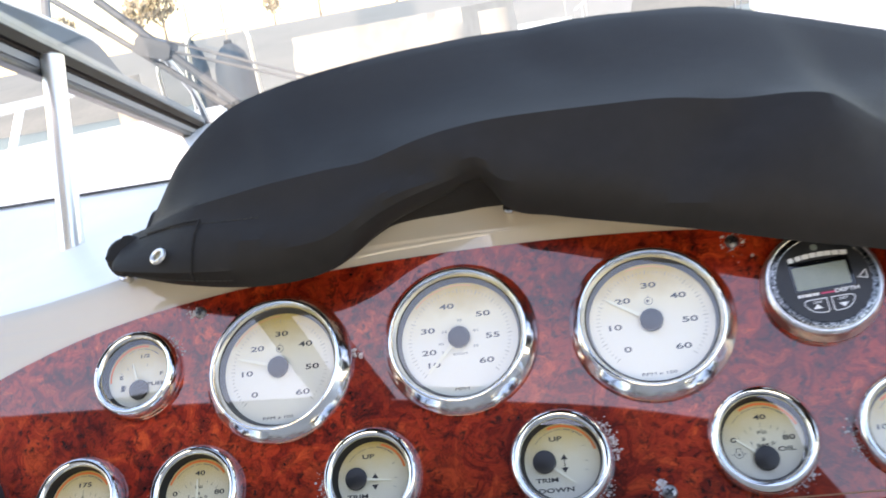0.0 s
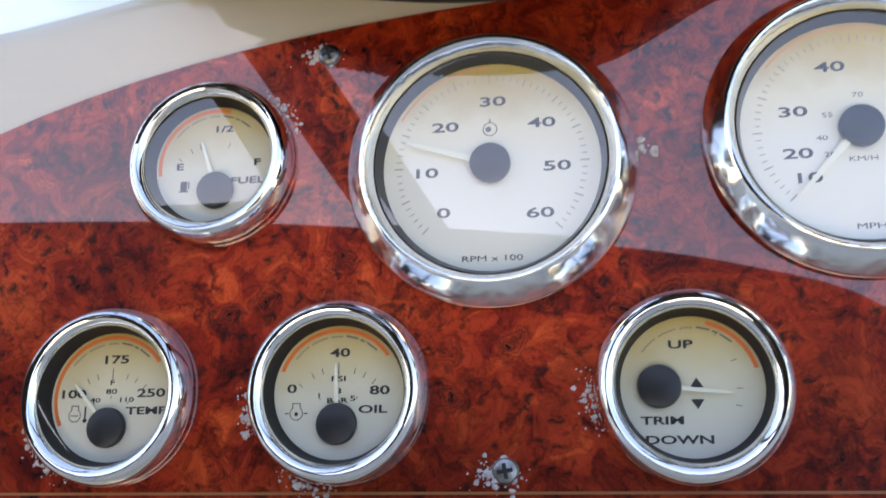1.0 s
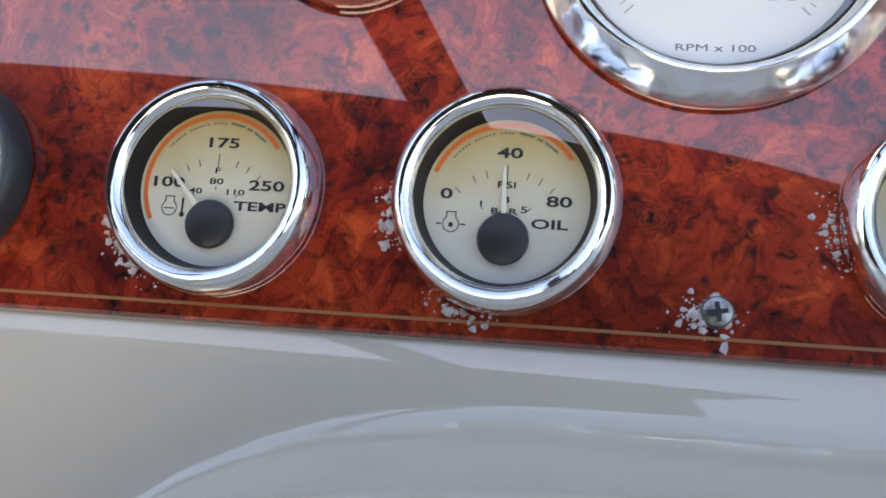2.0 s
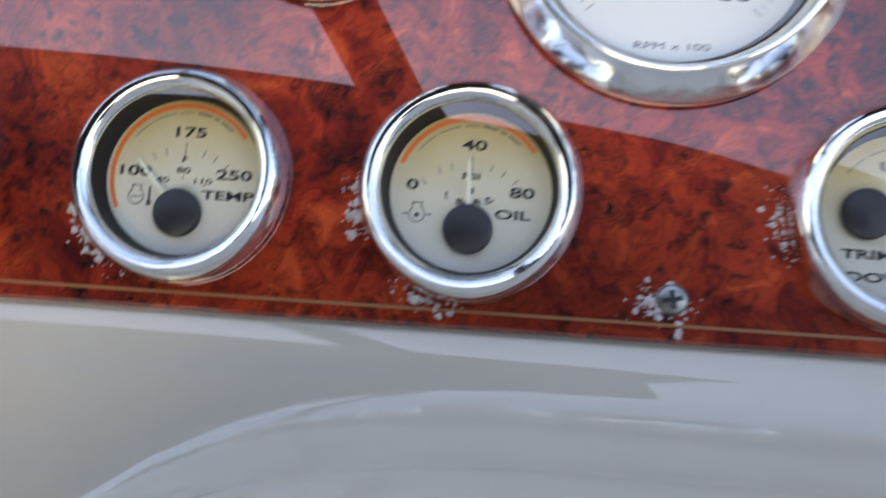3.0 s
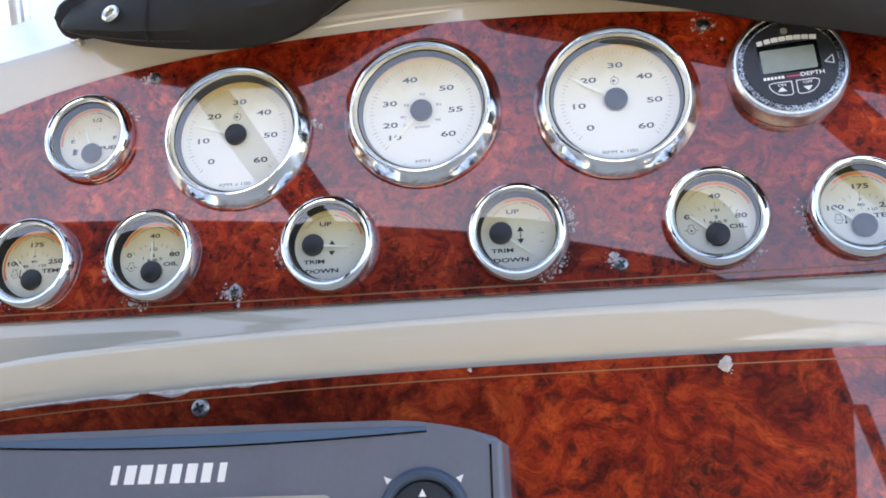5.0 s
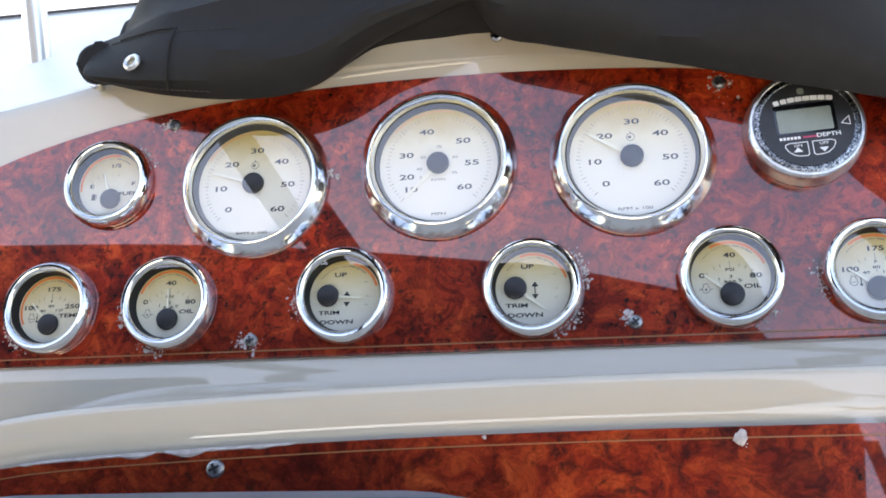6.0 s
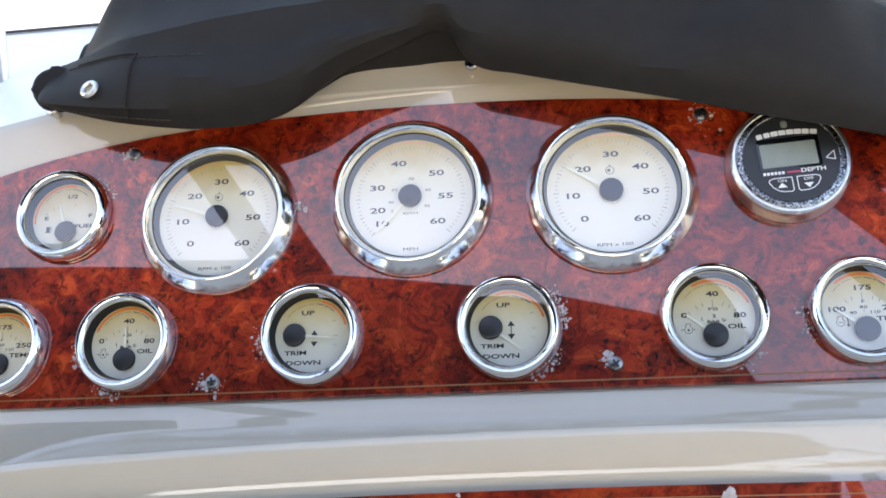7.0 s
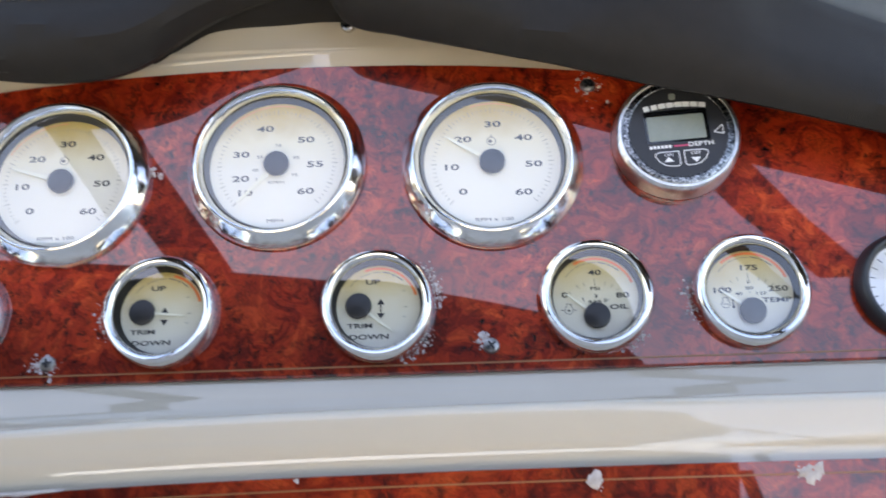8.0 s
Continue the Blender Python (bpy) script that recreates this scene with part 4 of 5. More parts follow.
# ---- canvas cover lying over the brow ----
HEM = [(-0.238, 0.1690, 0.025), (-0.224, 0.1625, 0.028), (-0.1785, 0.1485, 0.031), (-0.119, 0.1390, 0.034), (-0.0746, 0.1450, 0.034), (-0.034, 0.1725, 0.034),
       (0.000, 0.1850, 0.036), (0.0306, 0.1930, 0.036), (0.0454, 0.1730, 0.030), (0.075, 0.1620, 0.032), (0.1044, 0.1530, 0.034), (0.1651, 0.1360, 0.036), (0.2152, 0.1205, 0.037), (0.2588, 0.1085, 0.038), (0.334, 0.0858, 0.038), (0.44, 0.052, 0.036), (0.55, 0.02, 0.03)]
# ridge: ahead (y) and height (z) in the cabin; crest the same
RIDGE = [(-0.238, 0.125, 1.2640), (-0.1677, 0.100, 1.2850), (-0.0636, 0.100, 1.2975), (0.0487, 0.098, 1.3095), (0.1645, 0.100, 1.3060), (0.2485, 0.100, 1.2920), (0.2853, 0.095, 1.2640), (0.36, 0.08, 1.235), (0.55, 0.06, 1.16)]
CREST = [(-0.238, 0.170, 1.2730), (-0.216, 0.185, 1.3060), (-0.177, 0.215, 1.3370), (-0.100, 0.26, 1.3535), (0.030, 0.29, 1.3580), (0.1785, 0.29, 1.3525), (0.345, 0.29, 1.3080), (0.55, 0.26, 1.22)]


def track(keys, u, i):
    return spline([(k[0], k[i]) for k in keys], u)


# folds in the slack cloth: ends as (u, row), depth and half width
CREASES = [((0.225, 10.5), (0.130, 3.0), -0.0050, 0.020), ((0.300, 9.0), (0.205, 5.5), 0.0045, 0.018), ((-0.055, 9.5), (0.030, 2.5), -0.0035, 0.014),
           ((-0.150, 17.0), (-0.115, 11.0), 0.0040, 0.013), ((0.060, 18.0), (0.090, 12.0), -0.0035, 0.022), ((-0.185, 6.5), (-0.090, 4.0), 0.0022, 0.010),
           ((-0.165, 8.0), (-0.020, 6.2), -0.0025, 0.012), ((0.330, 13.0), (0.255, 10.0), 0.0060, 0.020)]


def slack(u, i):
    """How far the folds push the cloth out at u on row i."""
    out = 0.0
    for (ua, ia), (ub, ib), depth, wide in CREASES:
        ax, ay, bx, by = ua, ia * 0.011, ub, ib * 0.011
        px, py = u - ax, i * 0.011 - ay
        dx, dy = bx - ax, by - ay
        k = min(1.0, max(0.0, (px * dx + py * dy) / (dx * dx + dy * dy)))
        d = math.hypot(px - k * dx, py - k * dy)
        out += 1.6 * depth * math.sin(math.pi * (0.15 + 0.7 * k)) * math.exp(-(d / wide) ** 2)
    return out


def cover_column(u):
    hem = at(u, track(HEM, u, 1), track(HEM, u, 2))
    inside = at(u, track(HEM, u, 1) + 0.004, track(HEM, u, 2) - 0.008)
    rid = Vector((u, track(RIDGE, u, 1), track(RIDGE, u, 2)))
    cre = Vector((u, track(CREST, u, 1), track(CREST, u, 2)))
    base = at(u, panel_top(u) + 0.06, -0.01).z
    col = [inside, hem]
    for k in range(1, 8):                          # hanging front
        t = k / 8
        p = hem.lerp(rid, t)
        p.y -= 0.016 * math.sin(math.pi * t) + 0.004 * math.sin(2 * math.pi * t)
        col.append(p)
    col.append(rid)
    for k in range(1, 10):                         # sagging top
        t = k / 10
        p = rid.lerp(cre, t)
        p.z += -0.010 * math.sin(math.pi * t) + 0.004 * math.sin(math.pi * t * t)
        col.append(p)
    col.append(cre)
    for k in range(1, 7):                          # falls away behind
        t = k / 6
        col.append(Vector((u, cre.y + 0.10 * math.sin(t * 1.5), cre.z - (cre.z - base + 0.004) * (1 - math.cos(t * 1.5708)))))
    for i, p in enumerate(col[2:], 2):             # slack ripples and creases
        f = min(1, i / 6)
        n1 = noise.noise((u * 7, i * 0.16, 3.1))
        n2 = noise.noise((u * 19 + i * 0.5, i * 0.22, 8.4))
        fold_out = slack(u, i)
        p.y += f * (0.006 * n1 + 0.0028 * n2) - 0.8 * fold_out
        p.z += f * (0.003 * n1 + 0.0014 * n2) + 0.6 * fold_out
    return col


cover = thing("canvas_cover", Matrix.Identity(4), "black canvas cover draped over the dashboard brow", "cover")
n_cols = 190
ulist = [-0.238 + (0.55 + 0.238) * i / n_cols for i in range(n_cols + 1)]
cols = [cover_column(u) for u in ulist]
# closed left end: gather to the tab at the fastener
first = cols[0]
mid = sum(first, Vector()) / len(first)
cols.insert(0, [p.lerp(mid, 0.10) + Vector((-0.0035, 0, 0)) for p in first])
cols.insert(0, [p.lerp(mid, 0.55) + Vector((-0.003, 0, 0)) for p in first])
cols.insert(0, [p.lerp(mid, 0.97) + Vector((0.0, 0, 0)) for p in first])
sheet = part("cloth", grid(cols), M_CANVAS, cover)
solid = sheet.modifiers.new("thick", "SOLIDIFY")
solid.thickness, solid.offset = 0.0012, -1

# inner fold meeting the brow in the hollow of the hem
cols = []
for i in range(31):
    u = -0.075 + 0.165 * i / 30
    v = spline([(-0.075, 0.166), (-0.055, 0.1765), (-0.038, 0.1845), (0.005, 0.1868), (0.045, 0.1868), (0.082, 0.1780), (0.10, 0.1720)], u)
    hv, hw = track(HEM, u, 1), track(HEM, u, 2)
    top = max(v + 0.006, hv + 0.003)
    cols.append([at(u, v, -0.002), at(u, v + 0.0015, 0.003), at(u, v + 0.35 * (top - v), 0.014), at(u, top, hw - 0.005), at(u, top + 0.02, hw - 0.012)])
fold = part("inner_fold", grid(cols), M_CANVAS, cover, "shaded inner fold of canvas")


def on_cloth(u, t):
    """A point and the outward normal on the hanging front, t from hem (0) to ridge (1)."""
    def p(uu, tt):
        col = cover_column(uu)
        k = 1 + 8 * tt
        a = int(k)
        return col[a].lerp(col[a + 1], k - a)
    c = p(u, t)
    n = (p(u + 0.004, t) - p(u - 0.004, t)).cross(p(u, t + 0.06) - p(u, t - 0.06)).normalized()
    return c, n if n.y < 0 else -n


c, n = on_cloth(-0.1955, 0.44)
eye_pose = Matrix.Translation(c + n * 0.0022) @ n.to_track_quat("Z", "Y").to_matrix().to_4x4()
part("grommet", lathe([(0.0034, 0.0), (0.0034, 0.0014), (0.0040, 0.0022), (0.0050, 0.0024), (0.0060, 0.0016), (0.0064, 0.0)], 36), M_WHITE_METAL, cover, "silver press-stud ring", eye_pose)
part("stud", lathe([(0.0, 0.0006), (0.0014, 0.0005), (0.0024, 0.0002), (0.0033, -0.0002)], 24), M_BRASS, cover, "dull brass stud inside the ring", eye_pose)
for name, u0, u1, t0, t1 in (("hem_stitching", -0.226, -0.120, 0.80, 0.723), ("hem_edge_stitching", -0.229, -0.140, 0.13, 0.12)):
    bm = bmesh.new()                               # a run of separate stitches
    n_st = int(abs(u1 - u0) / 0.0042)
    for i in range(n_st):
        ends = []
        for k in (i / n_st, (i + 0.6) / n_st):
            c, n = on_cloth(u0 + (u1 - u0) * k, t0 + (t1 - t0) * k)
            ends.append(c + n * 0.0004)
        tube([ends[0], ends[0].lerp(ends[1], 0.5), ends[1]], 0.00038, 5, bm)
    part(name, bm, M_STITCH, cover, "row of grey stitches")
for name, u0, u1, t0, t1, r in (("pleat_seam", -0.1705, -0.1680, 0.12, 0.80, 0.0011), ("patch_seam", -0.218, -0.1680, 0.82, 0.80, 0.0008)):
    pts = []
    for i in range(41):
        c, n = on_cloth(u0 + (u1 - u0) * i / 40, t0 + (t1 - t0) * i / 40)
        pts.append(c + n * 0.0003)
    part(name, tube(pts, r, 6), M_CANVAS, cover, "raised canvas seam")
# folded tab at the end of the cover
bm = slab(rounded(0.034, 0.030, 0.0145, 0, 0, 6), 0, 0.009, 0.0040, 3)
part("end_tab", bm, M_CANVAS, cover, "folded black canvas tab", HELM @ pose(-0.2385, 0.1875, 0.009, 8, 16, 12))

# fasteners screwed to the moulding
for u, v, w in ((-0.2425, 0.1735, 0.008), (0.0440, 0.1850, 0.006)):
    s = thing("snap_fastener", HELM @ pose(u, v, 0.0), "small steel snap fastener on the cream brow", "fastener", "snap fasteners")
    part("stud", lathe([(0.0, w + 0.004), (0.0034, w + 0.0037), (0.0042, w + 0.0028), (0.0044, w + 0.001), (0.0040, w - 0.0008), (0.0030, w - 0.0012), (0.0030, 0.0)], 24), M_STEEL, s)

# ---- foredeck, windscreen and rail ----
def beam(y):
    """Half width of the deck, closing to the bow."""
    return 1.5 * (1 - max(0, (y - 1.2) / 3.6) ** 2.2) + 0.01


deck_cols = []
for i in range(17):
    k = i / 8 - 1
    deck_cols.append([(k * beam(y), y, 1.2435 + 0.05 * (1 - k * k) * min(1, max(0, y - 0.5)) - min(0.30, 0.7 * max(0, y - 1.3))) for y in (0.52, 0.8, 1.1, 1.3, 1.45, 1.6, 1.73, 2.1, 2.5, 3.3, 4.0, 4.5, 4.8)])
deck = part("foredeck", grid(deck_cols), M_DECK)
for sx in (-1, 1):
    side = part("hull_side", grid([[(sx * beam(y), y, 1.236 - min(0.30, 0.7 * max(0, y - 1.3))), (sx * (beam(y) + 0.02) * 0.99, y, 0.6), (sx * beam(y) * 0.8, y, -0.4), (sx * beam(y) * 0.5, y, -1.15)] for y in (-3.58, -2.0, 0.0, 0.52, 1.1, 1.3, 1.45, 1.6, 1.73, 2.1, 2.5, 3.3, 4.0, 4.5, 4.8)]), M_HULL)
    tagged(side, "white gelcoat hull side", "hull", kind="structure")
tagged(deck, "white gelcoat foredeck in bright sun", "deck", kind="structure")
M_JOINT = mat("grey joint", (0.05, 0.05, 0.05), 0.7, spec=0.1)
bm = bmesh.new()
slab([(-1.4, 0.5235), (1.4, 0.5235), (1.4, 0.5325), (-1.4, 0.5325)], 1.2380, 1.2470, bm=bm)
tagged(part("deck_seam", bm, M_JOINT), "thin grey seam across the white deck", "seam", kind="structure")

screen = thing("windscreen", Matrix.Identity(4), "raked windscreen with dark frame and steel supports", "windscreen")
post_bottom, post_top = Vector((-0.4025, 0.286, 1.1700)), Vector((-0.4050, 0.366, 1.4080))
part("support_post", tube([post_bottom, post_bottom.lerp(post_top, 0.5), post_top], 0.0115, 20), M_WHITE_METAL, screen, "polished steel support post")


def along(a, b, size, up=0.0):
    """A square-edged frame bar from a to b."""
    a, b = Vector(a), Vector(b)
    d = (b - a).normalized()
    side = d.cross(Vector((0, 0, 1))).normalized()
    u = side.cross(d)
    bm = bmesh.new()
    ring = []
    for p in (a, b):
        ring.append([bm.verts.new(p + side * sx * size[0] / 2 + u * (sz * size[1] / 2 + up)) for sx, sz in ((-1, -1), (1, -1), (1, 1), (-1, 1))])
    bm.faces.new(ring[0][::-1])
    bm.faces.new(ring[1])
    for i in range(4):
        bm.faces.new((ring[0][i], ring[0][(i + 1) % 4], ring[1][(i + 1) % 4], ring[1][i]))
    bmesh.ops.bevel(bm, geom=bm.edges[:], offset=min(size) * 0.2, segments=2, affect="EDGES")
    return bm


bar_a, bar_b = Vector((-0.3931, 0.220, 1.4515)), Vector((-0.5779, 1.140, 1.2327))
part("frame_bar", along(bar_a, bar_b, (0.018, 0.018)), M_FRAME, screen, "dark brown frame bar")
part("frame_strip", along(bar_a, bar_b, (0.014, 0.013), -0.0165), M_STRIP, screen, "pale grey trim strip")
part("frame_seal", along(bar_a, bar_b, (0.012, 0.0045), -0.0262), M_BLACK, screen, "black rubber seal")
part("glass_edge", along(bar_a, bar_b, (0.006, 0.014), 0.017), M_EDGE, screen, "blue-grey tinted glass edge")
# tinted quarter light above the bar, with a pale trim and a slim mullion
run = (bar_b - bar_a).normalized()
across = run.cross(Vector((0, 0, 1))).normalized()
QUARTER = Matrix.Translation(bar_a) @ Matrix((run, across.cross(run), across)).transposed().to_4x4()
SPAN = (bar_b - bar_a).length
crown = [(-0.02, 0.027), (0.11, 0.0343), (0.18, 0.0396), (0.264, 0.0447), (0.343, 0.0480), (0.372, 0.0462), (0.392, 0.0415), (0.415, 0.0335), (0.447, 0.0240)]
outline = [(k * SPAN, h) for k, h in [(-0.02, 0.020), (0.447, 0.0236)] + crown[::-1]]
part("quarter_light", slab(outline, -0.002, 0.002), M_TINT, screen, "blue-grey tinted quarter light", QUARTER, smooth=False)
part("quarter_trim", tube([QUARTER @ Vector((k * SPAN, h + 0.0022, 0.0)) for k, h in crown[:6]], 0.0024, 8), M_WHITE_METAL, screen, "pale trim along the tinted glass")
part("mullion", tube([QUARTER @ Vector((k * SPAN, h, -0.004)) for k, h in ((0.217, 0.020), (0.224, 0.046), (0.240, 0.10))], 0.0052, 10), M_STRIP, screen, "slim cream mullion")

wiper = thing("wiper", Matrix.Identity(4), "grey windscreen wiper with twin arms and motor box", "wiper")
for a, b, r in (((-0.7486, 0.96, 1.529), (-0.4596, 0.95, 1.2865), 0.0055), ((-0.6467, 0.95, 1.4972), (-0.4438, 0.945, 1.2905), 0.0075)):
    part("blade", tube([a, Vector(a).lerp(Vector(b), 0.5) + Vector((0, -0.006, 0.004)), b], r, 8), M_WIPER, wiper, "grey wiper blade")
for a, b in (((-0.5406, 0.94, 1.4136), (-0.3115, 0.93, 1.3173)), ((-0.5444, 0.94, 1.3996), (-0.3309, 0.93, 1.3160))):
    part("arm", tube([a, Vector(a).lerp(Vector(b), 0.5), b], 0.0024, 8), M_WIPER, wiper, "thin grey arm")
bm = slab(rounded(0.060, 0.030, 0.006), -0.016, 0.016, 0.004, 3)
part("motor_box", bm, M_WIPER, wiper, "dark grey motor box", Matrix.Translation((-0.5640, 0.945, 1.4060)) @ pose(0, 0, 0, 90, 22, 0))
part("bracket", tube([(-0.5560, 0.95, 1.390), (-0.5450, 1.00, 1.330), (-0.5400, 1.03, 1.262)], 0.006, 8), M_ALU, wiper)
pane = part("pane", grid([[bar_a + Vector((0, 0, 0.01)), bar_b + Vector((0, 0, 0.01))], [Vector((0.3, 0.35, 1.85)), Vector((0.2, 1.25, 1.30))]]), M_PANE, screen, "clear windscreen pane")
pane.visible_shadow = False

rail = thing("deck_rail", Matrix.Identity(4), "short white deck rail of tube on slanted stanchions", "rail")


def rail_point(k):
    return Vector((-1.2, 0.62 + 1.16 * k, 1.335 + 0.008 * k))


part("rail_tube", tube([rail_point(i / 10) for i in range(11)], lambda k: 0.0115 if k < 0.97 else 0.007, 12), M_HULL, rail)
for k, run in ((0.10, 0.0), (0.78, -0.10)):
    p = rail_point(k)
    part("stanchion", tube([Vector((p.x, p.y + run, 1.225)), p.lerp(Vector((p.x, p.y + run, 1.225)), 0.5), p], 0.010, 12), M_HULL, rail)


def fender(x, y, z, h, r):
    f = thing("fender", pose(x, y, z), "blue inflatable boat fender beside the dock", "fender", "blue fenders")
    prof = [(0.0, 0.0), (r * 0.5, 0.01), (r * 0.9, h * 0.10), (r, h * 0.22), (r, h * 0.78), (r * 0.9, h * 0.90), (r * 0.70, h * 0.955), (r * 0.38, h * 0.985), (r * 0.2, h * 0.995), (r * 0.18, h * 1.01), (0.0, h * 1.012)]
    part("body", lathe(prof, 24), M_FENDER, f)
    part("rope", tube([(0, 0, h * 1.005), (0.01, 0.01, h * 1.2), (0.02, 0.05, h * 1.35)], 0.008, 6), M_TEAK, f, "worn rope")


# ---- water, shore and neighbours ----
bm = bmesh.new()
slab([(-900, -900), (900, -900), (900, 900), (-900, 900)], -1.3, -1.0, bm=bm)
tagged(part("water", bm, M_WATER, smooth=False), "rippled greenish marina water", "water", kind="structure")
cols = []
for i in range(61):
    x = -260 + 520 * i / 60
    y0 = 46 + 6 * noise.noise((x * 0.02, 0, 0))
    cols.append([(x, y0, -1.05), (x, y0 + 3, -0.2 + 0.3 * noise.noise((x * 0.1, 1, 0))), (x, y0 + 12, 1.2 + 0.6 * noise.noise((x * 0.05, 2, 0))), (x, y0 + 60, 3.0), (x, y0 + 300, 6.0)])
tagged(part("shore", grid(cols), M_SHORE), "sunlit dry grassy bank behind the marina", "bank", kind="structure")


def tree(x, y, z, h, seed):
    rnd = random.Random(seed)
    t = thing("tree", pose(x, y, z), "leafy bank tree with thin trunk", "tree", "bank trees")
    bm = tube([(0, 0, 0), (0.1, 0, h * 0.35), (0.0, 0.1, h * 0.75)], lambda k: h * 0.035 * (1 - 0.75 * k), 8)
    for _ in range(6):
        a, zz = rnd.uniform(0, 6.28), rnd.uniform(0.3, 0.65) * h
        tube([(0, 0, zz), (math.cos(a) * h * 0.14, math.sin(a) * h * 0.14, zz + h * 0.12), (math.cos(a) * h * 0.25, math.sin(a) * h * 0.25, zz + h * 0.2)], lambda k: h * 0.012 * (1 - 0.8 * k), 6, bm)
    part("trunk", bm, M_BARK, t)
    bm = bmesh.new()
    for _ in range(420):
        a, b, r = rnd.uniform(0, 6.28), rnd.uniform(-1, 1), rnd.uniform(0.35, 1) ** 0.6
        lump = 0.75 + 0.45 * noise.noise((math.cos(a) * 1.5 + seed, math.sin(a) * 1.5, b * 1.5))
        c = Vector((math.cos(a) * math.sqrt(1 - b * b), math.sin(a) * math.sqrt(1 - b * b), b)) * r * lump * h * 0.34 + Vector((0, 0, h * 0.66))
        q = Euler((rnd.uniform(0, 6), rnd.uniform(0, 6), 0)).to_matrix()
        s = h * rnd.uniform(0.02, 0.045)
        bm.faces.new([bm.verts.new(c + q @ Vector(p) * s) for p in ((-1, -0.5, 0), (0.2, -0.7, 0.2), (1, 0.3, 0), (-0.2, 0.8, -0.2))])
    part("crown", bm, M_LEAF, t, smooth=False)


rnd = random.Random(5)
for i in range(14):
    tree(-75 + 10.5 * i + rnd.uniform(-3, 3), 124 + rnd.uniform(-4, 10), 3.0, rnd.uniform(5, 9), 40 + i)


def neighbour_boat(x, y, turn, length, canvas, label, s=1.0):
    b = thing("motor_boat", pose(x, y, -1.0, 0, 0, turn), label, "boat", "moored boats")
    cols = []
    for i in range(15):
        k = i / 14
        half = 1.35 * s * (1 - max(0, (k - 0.55) / 0.45) ** 2.2) + 0.02
        rise = 0.95 * s + 0.45 * s * k * k
        xx = length * (k - 0.5)
        cols.append([(xx, -half * 0.2, -0.2), (xx, -half * 0.8, 0.25 * s), (xx, -half, rise), (xx, -half * 0.93, rise + 0.04), (xx, 0, rise + 0.10), (xx, half * 0.93, rise + 0.04), (xx, half, rise), (xx, half * 0.8, 0.25 * s), (xx, half * 0.2, -0.2)])
    part("hull", grid(cols), M_HULL, b, "white hull")
    cab = slab(rounded(length * 0.42, 1.9 * s, 0.35 * s, length * 0.02, 0, 5), 1.0 * s, 1.75 * s, 0.12, 3)
    part("cabin", cab, M_HULL, b, "white cabin")
    part("cabin_window", slab(rounded(length * 0.36, 1.93 * s, 0.3 * s, length * 0.02, 0, 5), 1.28 * s, 1.55 * s), M_SCREEN, b, "dark window band")
    part("canvas_top", slab(rounded(length * 0.30, 1.8 * s, 0.25 * s, -length * 0.27, 0, 5), 1.1 * s, 2.15 * s, 0.25, 4), canvas, b, "canvas canopy")
    for sy in (-1, 1):
        part("side_rail", tube([(length * (0.1 + 0.38 * k / 6), sy * 1.15 * s * (1 - (k / 6) ** 3) , 1.85 * s + 0.05 * k) for k in range(7)], 0.016, 6), M_STEEL, b)
        for k in (1, 3, 5):
            xx, yy = length * (0.1 + 0.38 * k / 6), sy * 1.15 * s * (1 - (k / 6) ** 3)
            part("stanchion", tube([(xx, yy, 1.0 * s), (xx, yy, 1.85 * s + 0.05 * k)], 0.013, 6), M_STEEL, b)
    return b


neighbour_boat(-9.5, 8.0, 70, 8.0, M_HULL, "moored white motor boat with pale canopy")
neighbour_boat(-1.3, 12.5, 78, 8.5, M_TEAK, "moored white cabin boat with tan canvas", 1.1)
neighbour_boat(3.4, 12.0, 84, 8.0, M_HULL, "moored white cabin boat with pale canopy", 1.05)
neighbour_boat(-14.0, 13.0, 60, 7.5, M_HULL, "moored white motor boat beside the dock")

for x, y, z, h, r in ((-2.70, 6.9, -0.57, 2.0, 0.17), (-3.03, 6.95, -0.57, 2.05, 0.105)):
    fender(x, y, z, h, r)
for x0, x1, y, head in ((-2.98, -2.45, 6.72, 2.12), (-3.30, -3.05, 6.78, 1.98)):
    hoop = thing("dock_rail", pose(0, 0, -0.57), "bent white tube hand rail standing on the dock", "rail", "dock rails")
    pts = [(x0, y, 0.0), (x0, y, head - 0.12)] + [(x0 + 0.12 * (1 - math.cos(radians(a))), y, head - 0.12 + 0.12 * math.sin(radians(a))) for a in (25, 50, 75, 90)]
    pts += [(x1 - 0.12 * (1 - math.cos(radians(a))), y, head - 0.12 + 0.12 * math.sin(radians(a))) for a in (90, 75, 50, 25)] + [(x1, y, head - 0.12), (x1, y, 0.0)]
    part("hoop", tube(pts, 0.018, 8), M_WHITE_METAL, hoop)
    part("cross_bar", tube([(x0, y, head * 0.62), ((x0 + x1) / 2, y, head * 0.62), (x1, y, head * 0.62)], 0.014, 8), M_WHITE_METAL, hoop)
dock = thing("dock", pose(-1, 7.2, -1.0), "weathered wooden floating dock with pilings", "dock")
for i in range(60):
    part("plank", slab([(-9 + 0.3 * i, -0.6), (-8.72 + 0.3 * i, -0.6), (-8.72 + 0.3 * i, 0.6), (-9 + 0.3 * i, 0.6)], 0.38, 0.43), M_TEAK, dock, smooth=False)
part("float", slab([(-9, -0.55), (9, -0.55), (9, 0.55), (-9, 0.55)], -0.1, 0.38), M_FRAME, dock, "dark float under the planks", smooth=False)
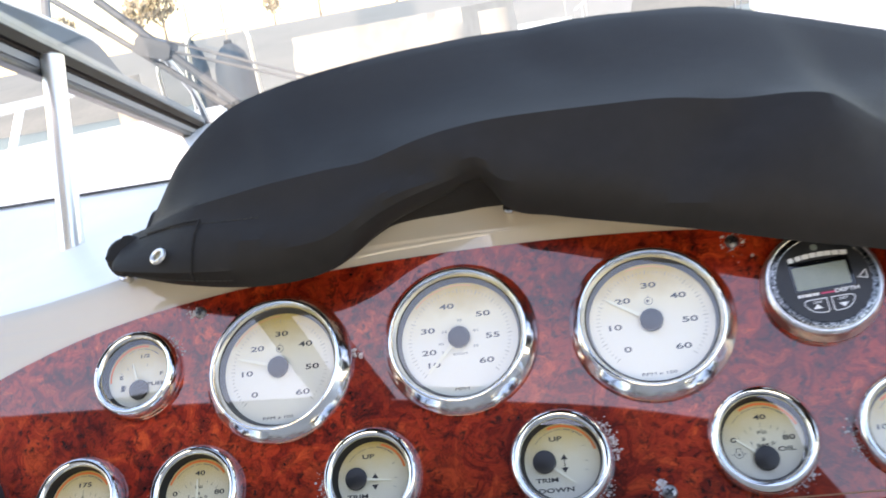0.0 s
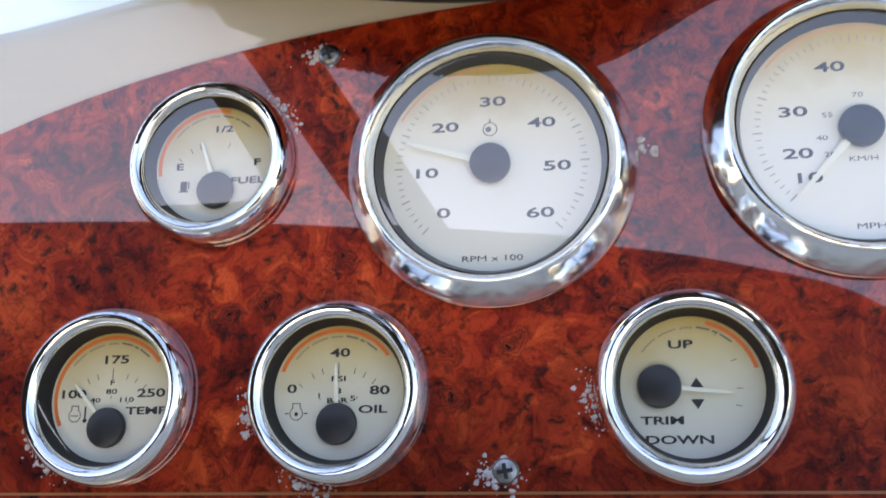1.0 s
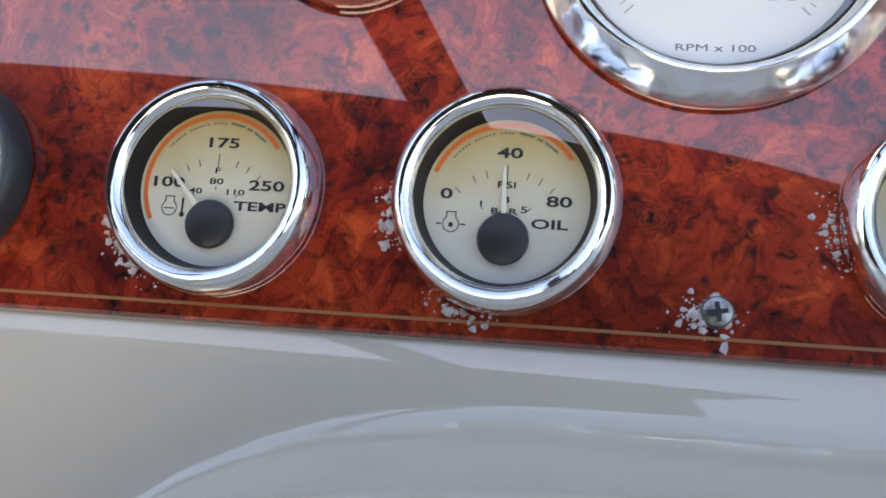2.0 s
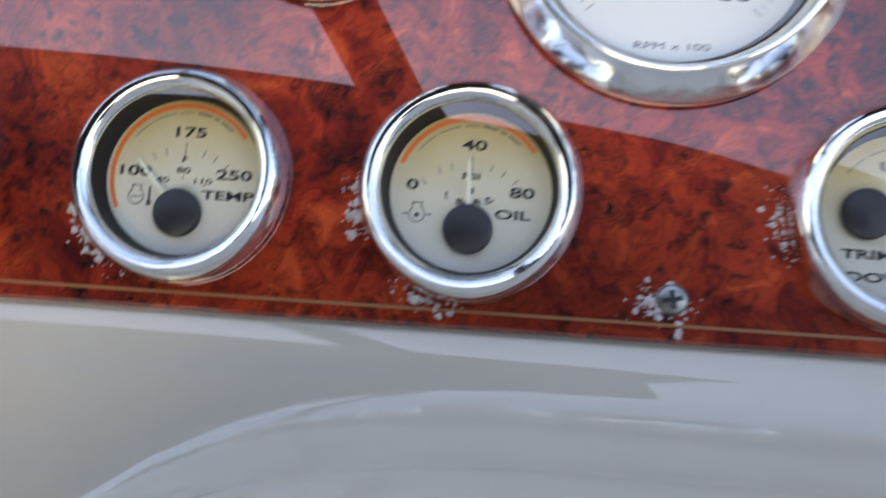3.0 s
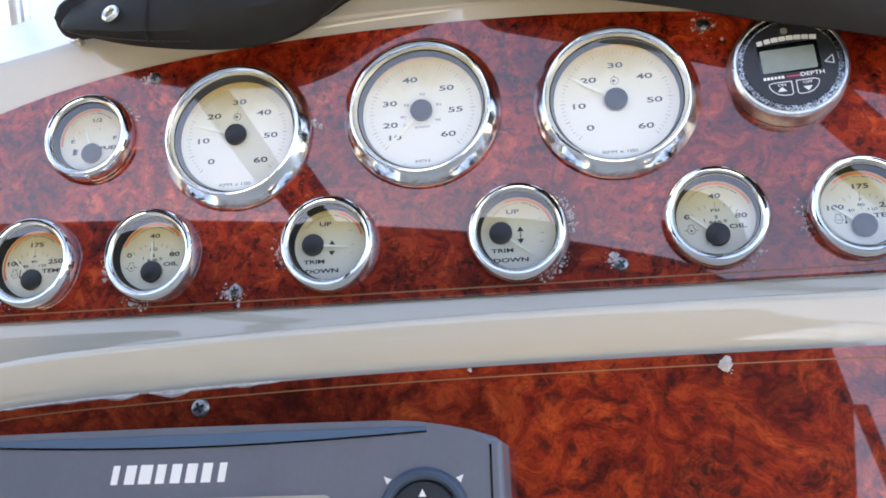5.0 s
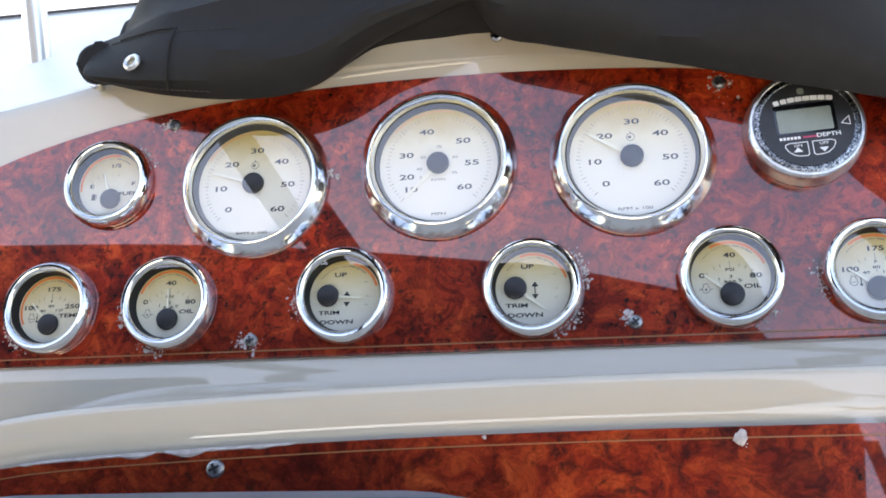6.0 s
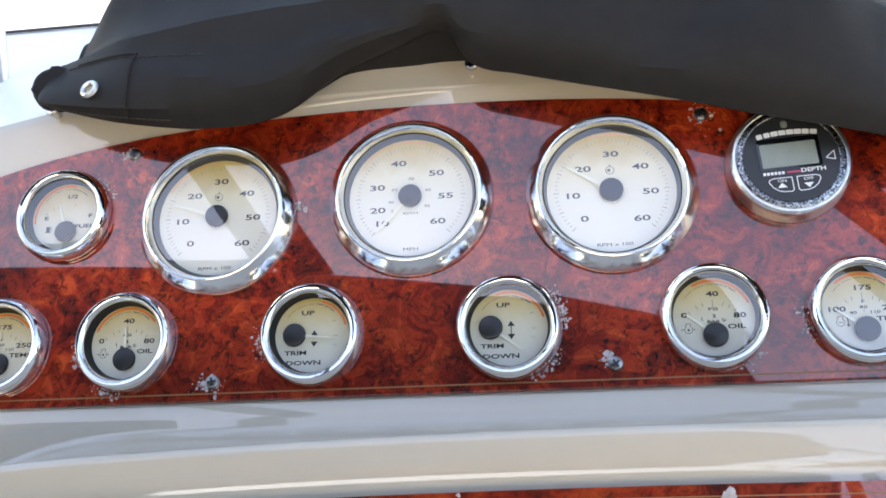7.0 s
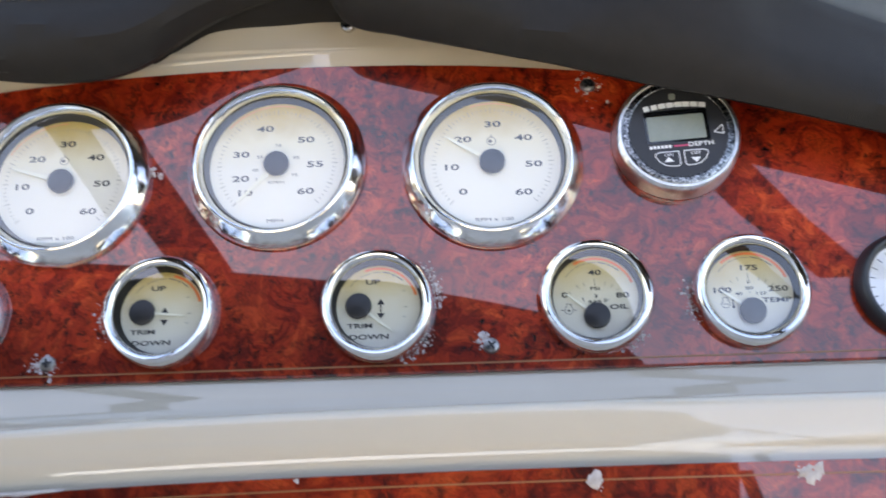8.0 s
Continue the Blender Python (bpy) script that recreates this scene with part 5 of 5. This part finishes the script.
for x in (-6.5, -3.2, 0.4, 4.0):
    part("piling", tube([(x, 0.75, -0.3), (x, 0.75, 1.2), (x, 0.75, 2.3)], 0.14, 12), M_TEAK, dock)

# ---- the cockpit round and above the viewer ----
sole = part("cockpit_floor", slab([(-1.5, -3.5), (1.5, -3.5), (1.5, 0.3), (-1.5, 0.3)], -0.05, 0.0), M_NONSKID, smooth=False)
tagged(sole, "tan cockpit floor", "floor", kind="structure")
for i, (x0, x1) in enumerate(((-1.5, -1.42), (1.42, 1.5))):
    w = part("wall_side", slab([(x0, -3.5), (x1, -3.5), (x1, 0.5), (x0, 0.5)], -0.05, 1.10), M_DECK, smooth=False)
    tagged(w, "white cockpit side wall", "wall", kind="structure")
w = part("wall_aft", slab([(-1.5, -3.58), (1.5, -3.58), (1.5, -3.5), (-1.5, -3.5)], -0.05, 0.95), M_DECK, smooth=False)
tagged(w, "white cockpit aft wall", "wall", kind="structure")

canopy = thing("bimini_top", Matrix.Identity(4), "dark canvas canopy on a dark tube frame over the cockpit", "canopy", kind="structure")
FRONT_EDGE = [(-1.4, -0.49), (-1.0, -0.525), (-0.6, -0.565), (-0.1, -0.635), (0.15, -0.685), (0.38, -0.775), (0.50, -0.95), (0.59, -1.18), (0.63, -1.5)]
# The canopy's unseen reach aft is added to hold back sky light.
cols = []
for i in range(41):
    x = -1.4 + 2.03 * i / 40
    y0 = spline(FRONT_EDGE, x)
    cols.append([(x, y, 2.13 - 0.05 * (x + 0.3) ** 2 - 0.02 * (y + 1.8) ** 2 * (1 if y > -1.8 else 1.8)) for y in [y0 + (-3.1 - y0) * j / 9 for j in range(10)]])
roof = part("canvas", grid(cols), M_CANVAS, canopy)
roof.modifiers.new("thick", "SOLIDIFY").thickness = 0.003
# Unseen curtains, added only to keep side light off the helm.
for x, head, first in ((-1.40, 2.05, -0.50), (0.86, 1.80, -1.25)):
    cols = [[(x - 0.02 * math.sin(y * 5), y, 1.08 + (head - 1.08) * k / 3) for k in (3, 2, 1, 0)] for y in [first + (-3.05 - first) * j / 8 for j in range(9)]]
    curtain = part("side_light_block", grid(cols), M_CANVAS, canopy, "unseen dark canvas curtain added to block side light")
    curtain.modifiers.new("thick", "SOLIDIFY").thickness = 0.003
for half_width, way in ((0.052, ((-0.385, -0.61, 2.125), (-0.52, -0.28, 2.12), (-0.66, 0.1, 2.08), (-0.80, 0.45, 2.0))),
                        (0.052, ((0.79, -0.66, 2.11), (0.63, -0.52, 2.11), (0.42, -0.30, 2.09), (0.30, 0.35, 1.86))),
                        (0.014, ((0.600, -1.17, 2.11), (0.672, -1.35, 2.10), (0.755, -1.58, 2.08)))):
    strip_cols = [[(x + dx, y, z - 0.004) for x, y, z in way] for dx in (-half_width, 0.0, half_width)]
    strap = part("strap", grid(strip_cols), M_CANVAS, canopy, "black canvas strap running forward")
    strap.modifiers.new("thick", "SOLIDIFY").thickness = 0.003
for y in (-1.62, -2.3, -3.05):
    part("bow", tube([(-1.42, y, 1.1), (-1.41, y, 1.7), (-1.37, y, 2.0), (-1.25, y, 2.07), (-0.4, y, 2.13 - 0.036 * (y + 1.8) ** 2), (0.5, y, 2.07), (0.68, y, 2.05), (0.78, y, 1.95), (0.82, y, 1.6), (0.84, y, 1.1)], 0.012, 10), M_FRAME, canopy)
